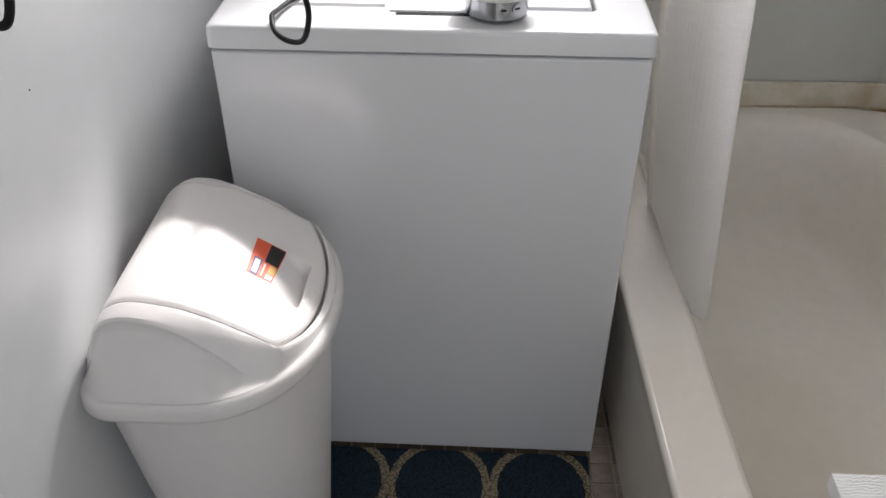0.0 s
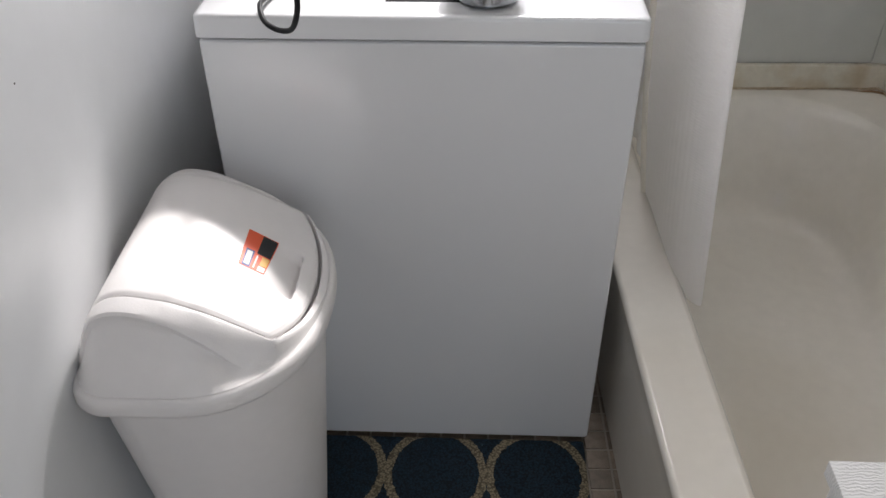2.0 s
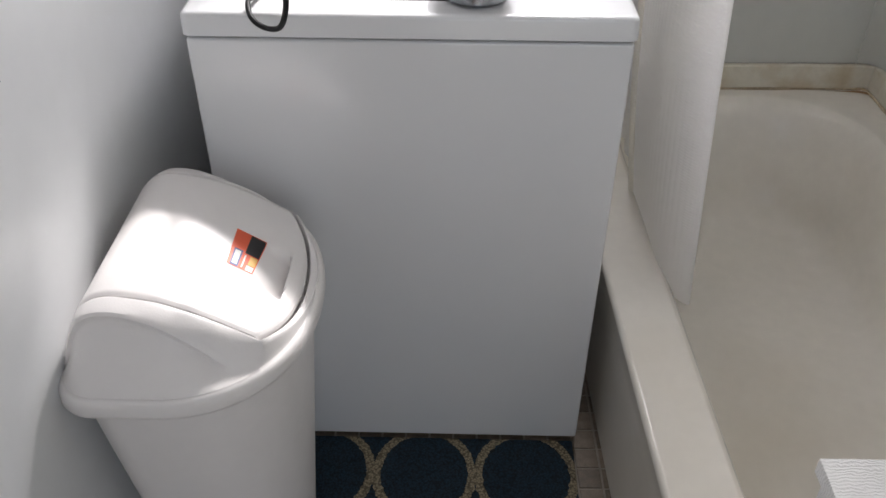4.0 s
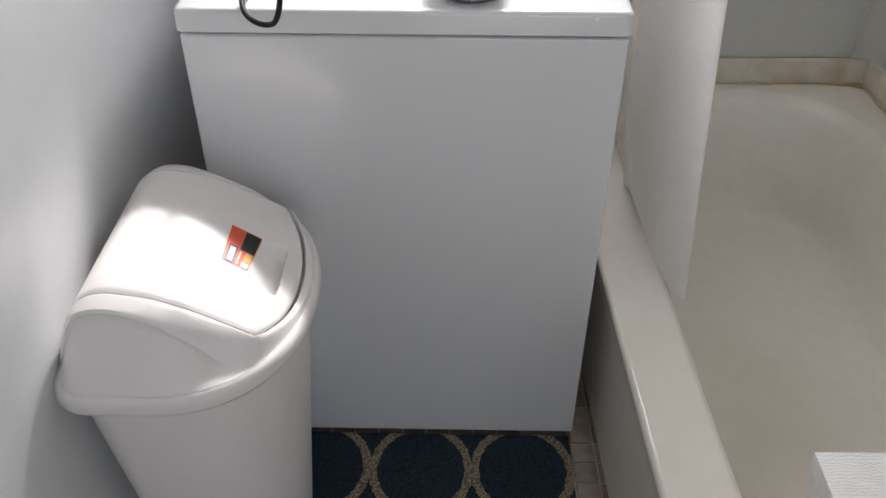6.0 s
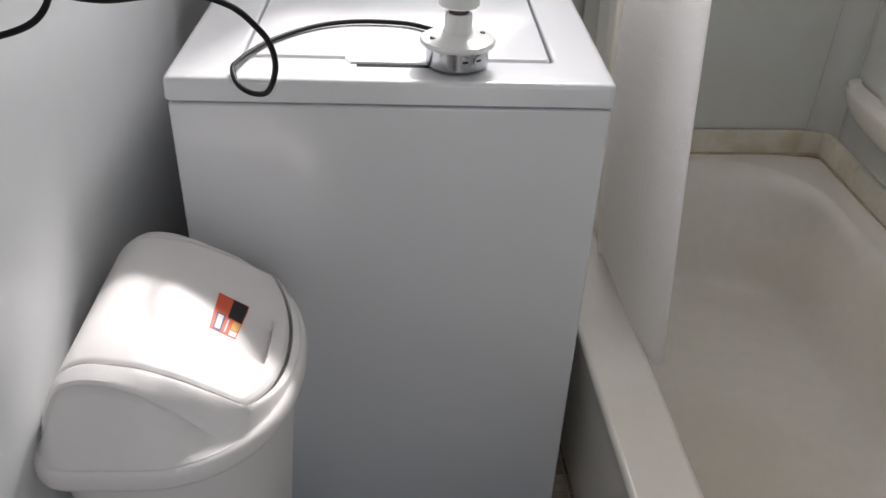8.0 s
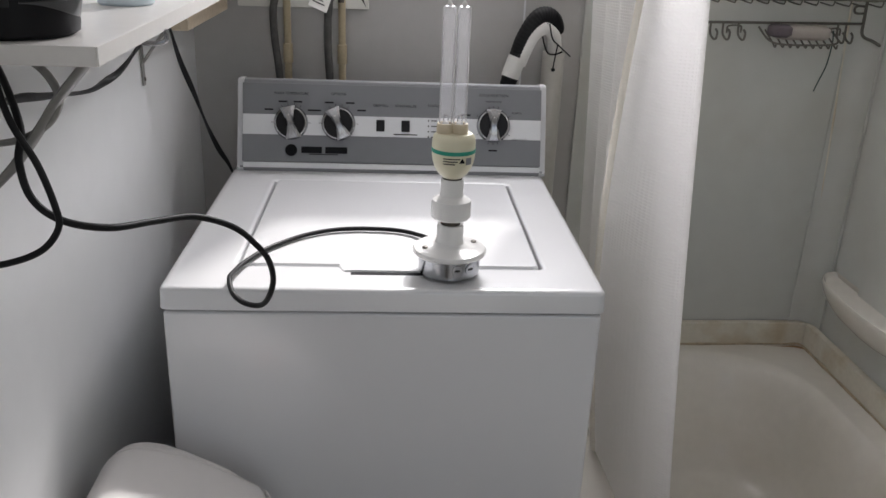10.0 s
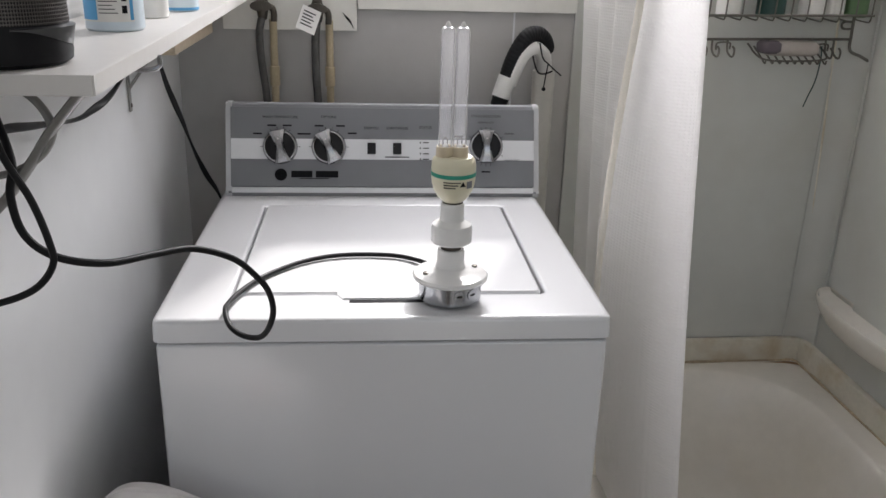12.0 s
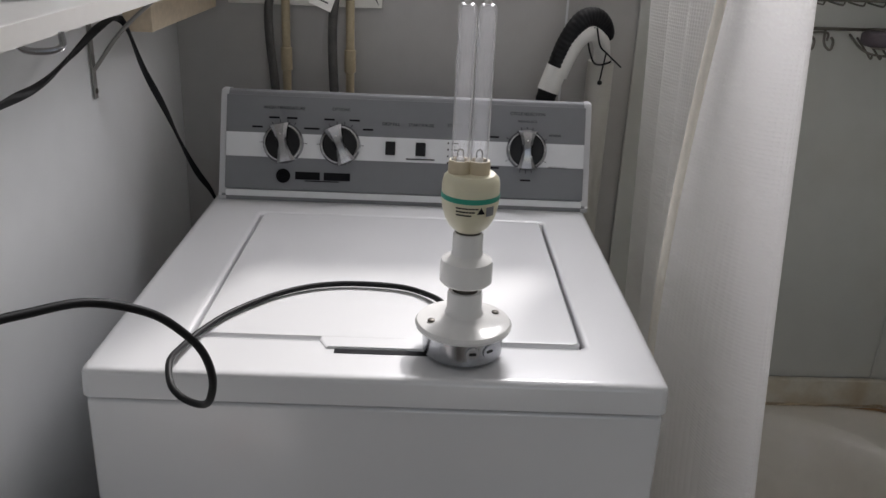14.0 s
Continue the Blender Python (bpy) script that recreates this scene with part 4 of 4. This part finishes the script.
def bottle(name, x, y, z, r, h, body, label, cap=None, band=None, neck=0.45, category="bottle"):
    ob = thing(name, label, category, pose(x, y, z))
    part("body", lathe([(0, 0), (r * 0.92, 0), (r, r * 0.08), (r, h * 0.78), (r * 0.9, h * 0.84), (r * neck, h * 0.9), (r * neck, h * 0.92)], 32), body, ob)
    if cap:
        part("cap", lathe([(r * neck * 1.15, h * 0.9), (r * neck * 1.15, h), (0, h)], 24), cap, ob)
    if band:
        part("wrapper", lathe([(r * 1.01, h * 0.06), (r * 1.012, h * 0.08), (r * 1.012, h * 0.68), (r * 1.01, h * 0.7)], 32), band, ob)
    return ob


jar = bottle("plastic_tub", -0.338, 0.012, SZ, 0.035, 0.12, PALEBLUE, "pale plastic tub with a blue and white label", PAPER, None, 0.9, "tub")
part("label_wrap", shell(0.0348, -150, -35, 0.012, 0.085, 0.0006, 0.0006, 28, 0.0005), PAPER, jar)
for a0, a1 in ((-150, -108), (-44, -37)):
    part("blue_print", shell(0.0355, a0, a1, 0.014, 0.083, 0.0004, 0.0004, 10, 0.0005), BLUE, jar)
for k in range(6):
    part("print_bar", shell(0.0355, -104, -68 - 5 * (k % 3), 0.022 + k * 0.0045, 0.0229 + k * 0.0045, 0.0004, 0.0004, 8, 0.0005), INK_AND_SHADE, jar, smooth=False)
part("print_block", shell(0.0355, -60, -50, 0.022, 0.031, 0.0004, 0.0004, 4, 0.0005), INK_AND_SHADE, jar, smooth=False)
part("print_block", shell(0.0355, -60, -50, 0.036, 0.045, 0.0004, 0.0004, 4, 0.0005), INK_AND_SHADE, jar, smooth=False)
bottle("white_bottle", -0.334, 0.182, SZ, 0.024, 0.16, PAPER, "plain white plastic bottle on the shelf", PAPER)
bottle("clear_jar", -0.318, 0.300, SZ, 0.028, 0.12, PALEBLUE, "pale blue translucent plastic jar on the shelf", PALEBLUE, None, 0.85, "jar")
part("base_ring", lathe([(0.0278, 0.002), (0.0284, 0.003), (0.0284, 0.006), (0.0278, 0.007)], 32, pose(-0.318, 0.300, SZ)), BLUE, bpy.data.objects["clear_jar"]).matrix_parent_inverse = pose(-0.318, 0.300, SZ).inverted()

# ---- water valves, pipes and hoses ----
YB = 0.872


def valve(x, z):
    ob = thing("water_valve", "tarnished water valve with a round handle", "valve", pose(x, YB - 0.03, z), "valves on the board")
    part("valve_body", lathe([(0.009, -0.02), (0.011, -0.012), (0.013, 0.0), (0.013, 0.018), (0.010, 0.03)], 20), BRASS, ob)
    part("stem", lathe([(0.005, 0.0), (0.005, 0.02)], 12, pose(0, -0.008, 0.008, 90)), BRASS, ob)
    part("handle", lathe([(0.0, 0.016), (0.017, 0.016), (0.019, 0.019), (0.019, 0.025), (0.010, 0.027), (0, 0.027)], 20, pose(0, 0.0, 0.010, 90) @ Matrix.Diagonal((1.25, 0.6, 1, 1))), BRASS, ob)
    part("branch", tube([(0, 0, 0.006), (0.018, 0.003, 0.006), (0.024, 0.003, -0.004), (0.024, 0.003, -0.024)], 0.007, 10), BRASS, ob)
    return ob


v1 = valve(-0.256, 1.266)
v2 = valve(-0.137, 1.262)
tagged(finish(tube([(-0.258, 0.835, 1.248), (-0.262, 0.822, 1.215), (-0.258, 0.808, 1.16), (-0.249, 0.795, 1.09), (-0.243, 0.79, 1.0), (-0.243, 0.79, 0.85)], 0.0085, 12), "inlet_hose", HOSE), "grey braided washing machine inlet hose", "hose", "inlet hoses")
tagged(finish(tube([(-0.138, 0.835, 1.245), (-0.141, 0.822, 1.205), (-0.141, 0.812, 1.15), (-0.137, 0.80, 1.08), (-0.132, 0.79, 1.0), (-0.132, 0.79, 0.85)], 0.0090, 12), "inlet_hose", HOSE), "grey braided washing machine inlet hose", "hose", "inlet hoses")


def pipe(x, top):
    ob = thing("supply_pipe", "aged beige plastic supply pipe on the wall", "pipe", pose(x, YB - 0.012, 0), "supply pipes")
    part("pipe_run", lathe([(0.0085, 0.4), (0.0085, top)], 16), BEIGE, ob)
    part("coupling", lathe([(0.0085, 1.098), (0.0112, 1.100), (0.0112, 1.142), (0.0085, 1.144)], 18), BEIGE, ob)
    return ob


pipe(-0.112, 1.245)
pipe(-0.236, 1.245)
tag_ob = finish(box(-0.022, 0.022, -0.0006, 0.0006, -0.03, 0.022), "paper_tag", PAPER, smooth=False)
tag_ob.matrix_world = pose(-0.152, 0.795, 1.255, -12, 24, 18)
tagged(tag_ob, "creased white paper tag hanging from the hose", "tag")
for k in range(5):
    p_ob = part("print_bar", box(-0.016, 0.012 - 0.005 * (k % 2), -0.0011, -0.0006, 0.010 - k * 0.007, 0.0125 - k * 0.007), INK_AND_SHADE, tag_ob, smooth=False)
scratch = tagged(finish(tube([(-0.082, WALL_B - 0.016, 1.262), (-0.074, WALL_B - 0.016, 1.252), (-0.066, WALL_B - 0.016, 1.243), (-0.058, WALL_B - 0.016, 1.228)], 0.0014, 6, radius=lambda t: 0.0005 + 0.0022 * math.sin(math.pi * t) ** 2), "paint_scratch", INK_AND_SHADE), "dark scratch in the white valve board paint", "scratch")
hose_thing = thing("drain_hose", "black corrugated drain hose with a white guide", "hose")
line = [(0.262, 0.79, 1.00), (0.268, 0.795, 1.07), (0.285, 0.80, 1.132), (0.300, 0.80, 1.180), (0.325, 0.80, 1.222), (0.352, 0.805, 1.228), (0.374, 0.815, 1.206), (0.382, 0.820, 1.190)]
part("corrugated_hose", tube(line, 0.0185, 16, 22, radius=lambda t: (0.0190 + 0.0006 * math.sin(t * 2 * math.pi * 40)) * (1 - 0.45 * max(0.0, t - 0.8) / 0.2)), RUBBER, hose_thing, angle=80)
part("white_sleeve", tube([(0.272, 0.797, 1.090), (0.279, 0.799, 1.112), (0.287, 0.80, 1.136)], 0.0208, 18, 6), PAPER, hose_thing, "white plastic sleeve")
part("white_guide", tube([(0.290, 0.797, 1.120), (0.303, 0.797, 1.155), (0.320, 0.797, 1.188), (0.345, 0.802, 1.203), (0.366, 0.815, 1.190), (0.376, 0.835, 1.160), (0.378, 0.846, 1.120)], 0.0165, 12, 8), PAPER, hose_thing, "white hook-shaped hose guide")
stand = thing("standpipe", "beige plastic drain standpipe against the wall", "pipe")
part("pipe_run", lathe([(0.0255, 0.0), (0.0255, 1.143), (0.0225, 1.143), (0.0225, 1.0)], 28, pose(0.378, 0.848, 0)), mat("standpipe_plastic", (0.62, 0.60, 0.55), 0.4, vary=0.05), stand)
tie = thing("wire_tie", "thin black wire tied round the hose", "wire")
part("loop", tube([(0.349, 0.79, 1.213), (0.340, 0.80, 1.190), (0.353, 0.80, 1.150), (0.372, 0.815, 1.141), (0.392, 0.82, 1.147)], 0.0018, 8), RUBBER, tie)
part("strand", tube([(0.352, 0.785, 1.213), (0.362, 0.79, 1.180), (0.378, 0.80, 1.165), (0.408, 0.80, 1.140)], 0.0016, 8), RUBBER, tie)
part("tail", tube([(0.377, 0.80, 1.166), (0.374, 0.803, 1.140), (0.372, 0.81, 1.112)], 0.0015, 8), RUBBER, tie)
part("knot", lathe([(0, -0.005), (0.004, -0.003), (0.005, 0), (0.004, 0.003), (0, 0.005)], 12, pose(0.372, 0.808, 1.108)), RUBBER, tie)

# ---- shower curtain ----
Z_LOW, Z_REF = 0.335, 1.35


def cloth(top, low, bow, z0, z1, name, parent, start_pleat=0.0):
    tl, ll = spline([(*p, 0) for p in top], 10), spline([(*p, 0) for p in low], 10)
    dist = [0.0]
    for a, b in zip(tl, tl[1:]):
        dist.append(dist[-1] + (b - a).length)
    own = bmesh.new()
    uvl = own.loops.layers.uv.new("UVMap")
    rows = []
    NZ = 60
    for k in range(NZ + 1):
        z = z0 + (z1 - z0) * k / NZ
        f = (z - Z_LOW) / (Z_REF - Z_LOW)
        row = []
        for i, (a, b) in enumerate(zip(ll, tl)):
            s = i / (len(tl) - 1)
            bx = bow * (1 - s) ** 2 * math.sin(math.pi * min(max(f, 0), 1))
            wave = 0.0022 * math.sin(dist[i] * 70 + 1.3 * f) * (0.4 + 0.6 * min(max(f, 0), 1))
            row.append(own.verts.new((a.x + (b.x - a.x) * f - bx + wave, a.y + (b.y - a.y) * f + wave * 0.5, z)))
        rows.append(row)
    uvs = {v: (dist[i], z0 + (z1 - z0) * k / NZ) for k, row in enumerate(rows) for i, v in enumerate(row)}
    for ra, rb in zip(rows, rows[1:]):
        for i in range(len(ra) - 1):
            f = own.faces.new((ra[i], ra[i + 1], rb[i + 1], rb[i]))
            for lp in f.loops:
                lp[uvl].uv = uvs[lp.vert]
    edge_line = [rows[k][0].co.copy() for k in range(NZ + 1)]
    return part(name, own, CURTAIN, parent, angle=80), edge_line


curtain = thing("shower_curtain", "off-white waffle-weave shower curtain hanging into the tub", "curtain")
_, hem_line = cloth([(0.388, 0.205), (0.412, 0.165), (0.440, 0.148), (0.468, 0.152), (0.492, 0.20), (0.500, 0.30), (0.505, 0.45)],
                    [(0.458, 0.40), (0.462, 0.27), (0.469, 0.12), (0.503, 0.052), (0.520, 0.09), (0.530, 0.20), (0.535, 0.35)], 0.030, Z_LOW, 2.02, "near_fall", curtain)
cloth([(0.425, 0.30), (0.440, 0.35), (0.412, 0.42), (0.448, 0.49), (0.418, 0.56), (0.455, 0.64), (0.425, 0.72), (0.465, 0.80), (0.46, 0.85)],
      [(0.466, 0.42), (0.470, 0.45), (0.464, 0.50), (0.470, 0.54), (0.464, 0.58), (0.472, 0.62), (0.464, 0.66), (0.474, 0.70), (0.472, 0.74)], 0.012, Z_LOW + 0.02, 2.02, "far_fall", curtain)
part("hem", tube([(p.x - 0.004, p.y - 0.004, p.z) for p in hem_line[::4]], 0.0062, 10, 4, flat=0.6), HEM, curtain, "stitched cream hem")
LOWHEM = mat("stained_hem", (0.60, 0.52, 0.41), 0.9, vary=0.3, scale=25)
low_line = spline([(0.458, 0.40, 0), (0.462, 0.27, 0), (0.469, 0.12, 0), (0.483, 0.075, 0)], 4)
part("lower_hem", tube([(p.x - 0.001, p.y, Z_LOW + 0.004) for p in low_line], 0.0032, 8, 2), LOWHEM, curtain, "brown-stained lower hem")
rod = thing("curtain_rod", "plain metal curtain rod across the tub", "rod")
part("rod_bar", lathe([(0.0125, -1.5), (0.0125, 0.88)], 20, pose(0.46, 0, 2.03, -90)), CHROME, rod)

# ---- wire caddy on the tub wall ----
CY = 0.868
caddy = thing("shower_caddy", "rusty wire shower caddy with hooks, hung on the wall", "caddy")


def wire(points, name="wire", r=0.0024, per=6):
    return part(name, tube(points, r, 8, per), WIRE, caddy)


wire([(0.60, CY, 1.217), (1.113, CY, 1.226)], "bar", 0.0032, 2)
wire([(1.113, CY, 1.42), (1.113, CY, 1.30), (1.114, CY, 1.235), (1.118, CY, 1.200), (1.140, CY - 0.012, 1.188), (1.162, CY - 0.02, 1.178), (1.176, CY - 0.022, 1.193)], "side_wire", 0.0036)
wire([(1.112, CY, 1.266), (1.092, CY, 1.266), (1.086, CY, 1.258), (1.092, CY, 1.250), (1.112, CY, 1.250)], "side_loop", 0.0028)
wire([(0.60, CY - 0.07, 1.276), (1.12, CY - 0.07, 1.286)], "basket_rail", 0.0030, 2)
wire([(0.60, CY - 0.07, 1.330), (1.12, CY - 0.07, 1.340)], "basket_rail", 0.0030, 2)
for k in range(14):
    x = 0.62 + k * 0.038
    wire([(x, CY, 1.272), (x, CY - 0.05, 1.270), (x, CY - 0.066, 1.274), (x, CY - 0.070, 1.300), (x, CY - 0.070, 1.336)], "basket_wire", 0.0018)
for x in (0.645, 0.70, 0.755, 0.785, 0.822, 1.062, 1.082):
    wire([(x - 0.008, CY, 1.222), (x - 0.008, CY - 0.004, 1.196), (x - 0.003, CY - 0.014, 1.184), (x + 0.004, CY - 0.014, 1.184), (x + 0.007, CY - 0.010, 1.198), (x + 0.002, CY - 0.008, 1.206)], "hook", 0.0026)
for x0, x1 in ((0.787, 0.820), (1.034, 1.060)):
    wire([(x0, CY - 0.003, 1.196), (x0 + 0.002, CY - 0.003, 1.212), (x1 - 0.002, CY - 0.003, 1.213), (x1, CY - 0.003, 1.198)], "hook_link", 0.0022)
dish = part("soap_tray", tube([(0.862, CY - 0.004, 1.212), (0.866, CY - 0.06, 1.190), (0.90, CY - 0.072, 1.182), (1.00, CY - 0.072, 1.184), (1.03, CY - 0.06, 1.192), (1.032, CY - 0.004, 1.214)], 0.0024, 8, 6), WIRE, caddy)
for k in range(9):
    x = 0.878 + k * 0.018
    wire([(x, CY - 0.004, 1.206), (x, CY - 0.05, 1.186), (x, CY - 0.072, 1.176), (x, CY - 0.076, 1.184)], "tray_wire", 0.0020)
soap_rings = [[(x, y, z) for x, y in rounded(0.885 + d, 1.015 - d, CY - 0.064 + d, CY - 0.012 - d, 0.02, 6)] for d, z in ((0.008, 1.191), (0.0, 1.198), (0.0, 1.215), (0.010, 1.224))]
tagged(finish(loft(soap_rings), "soap_bar", SOAP, angle=60), "worn pinkish-beige bar of soap in the wire tray", "soap")
soap2 = [[(x, y, z) for x, y in rounded(0.872 + d, 0.918 - d, CY - 0.070 + d, CY - 0.02 - d, 0.012, 6)] for d, z in ((0.006, 1.196), (0.0, 1.202), (0.0, 1.218), (0.006, 1.224))]
tagged(finish(loft(soap2), "scrub_sponge", mat("sponge_purple", (0.12, 0.10, 0.115), 0.9, vary=0.2, scale=40), angle=60), "dark purple scrubbing sponge in the wire tray", "sponge")
tagged(finish(tube([(1.030, CY - 0.03, 1.212), (1.034, CY - 0.028, 1.18), (1.034, CY - 0.02, 1.13), (1.026, CY - 0.012, 1.090), (1.020, CY - 0.010, 1.066)], 0.0016, 6), "soap_string", GREENB), "thin dark string hanging from the tray", "string")
BZ = 1.2775
bottle("white_bottle", 0.790, CY - 0.035, BZ, 0.027, 0.20, PAPER, "white shampoo bottle in the wire caddy", BLACK)
bottle("green_bottle", 0.889, CY - 0.037, BZ, 0.032, 0.20, GREENB, "dark green shampoo bottle in the wire caddy", BLACK)
bottle("white_bottle", 0.986, CY - 0.036, BZ + 0.001, 0.029, 0.17, PAPER, "white labelled bottle in the wire caddy", SILVER)
bottle("slim_bottle", 1.040, CY - 0.036, BZ + 0.002, 0.022, 0.19, PAPER, "slim white bottle in the wire caddy", PAPER)
bottle("green_bottle", 1.093, CY - 0.036, BZ + 0.003, 0.026, 0.18, LIME, "clear green bottle in the wire caddy", PAPER)

# ---- white cabinet at the tub's end ----
GRAIN = grain_material()
cab = thing("cabinet", "white painted wooden cabinet with raised grain", "cabinet")
part("top_board", box(0.385, 0.95, -1.20, -0.679, 0.784, 0.802, 0.0015), GRAIN, cab)
part("side_panel", box(0.389, 0.405, -1.19, -0.690, 0.0, 0.781, 0.001), GRAIN, cab)
part("back_panel", box(0.407, 0.94, -0.700, -0.684, 0.0, 0.781, 0.001), GRAIN, cab)
part("lower_panel", box(0.407, 0.94, -1.19, -0.702, 0.02, 0.04, 0.001), GRAIN, cab)

# ---- rug ----
rug = tagged(finish(box(-0.42, 0.318, -0.50, -0.003, 0.0, 0.009, 0.004, 2), "rug", rug_material()), "navy loop-pile rug with tan ring pattern", "rug")

# ---- small marks on the wall ----
nail = tagged(finish(lathe([(0.0012, 0), (0.0011, 0.0008), (0, 0.0011)], 10, ROOM @ pose(WALL_L, -0.315, 0.965, 0, 90, 0)), "nail", BRASS), "small dark nail head in the white wall", "nail")

# ---- floor tiles ----
floor_ob = bpy.data.objects["floor"]
TILE = mat("floor_tile", (0.25, 0.20, 0.155), 0.5, vary=0.45, scale=55, bump=0.3, bump_scale=200)
N, L, b = nodes_of(TILE)
info = N.new("ShaderNodeObjectInfo")
hue = N.new("ShaderNodeHueSaturation")
L.new(b.inputs["Base Color"].links[0].from_socket, hue.inputs["Color"])
L.new(math_node(N, L, "ADD", math_node(N, L, "MULTIPLY", info.outputs["Random"], 0.6), 0.7), hue.inputs["Value"])
L.new(hue.outputs[0], b.inputs["Base Color"])
P = 0.049
tile_bm = box(-P / 2 + 0.0022, P / 2 - 0.0022, -P / 2 + 0.0022, P / 2 - 0.0022, -0.003, 0.0, 0.0007, 1)
tile_ob = finish(tile_bm, "tile", TILE, floor_ob, smooth=False)
tile_ob.matrix_local = pose(0.343, 0.0, 0)
for i in range(-3, 2):
    for j in range(-14, 14):
        if (i, j) == (0, 0):
            continue
        ob = new("tile", tile_ob.data)
        ob.parent = floor_ob
        ob.matrix_local = pose(0.343 + i * P, j * P, 0)
rest = bmesh.new()
for i in range(-16, -3):
    for j in range(-34, 18):
        box(0.343 + i * P - P / 2 + 0.0022, 0.343 + i * P + P / 2 - 0.0022, j * P - P / 2 + 0.0022, j * P + P / 2 - 0.0022, -0.003, 0.0, bm=rest)
tagged(part("tile_field", rest, TILE, floor_ob, smooth=False), kind="stuff")
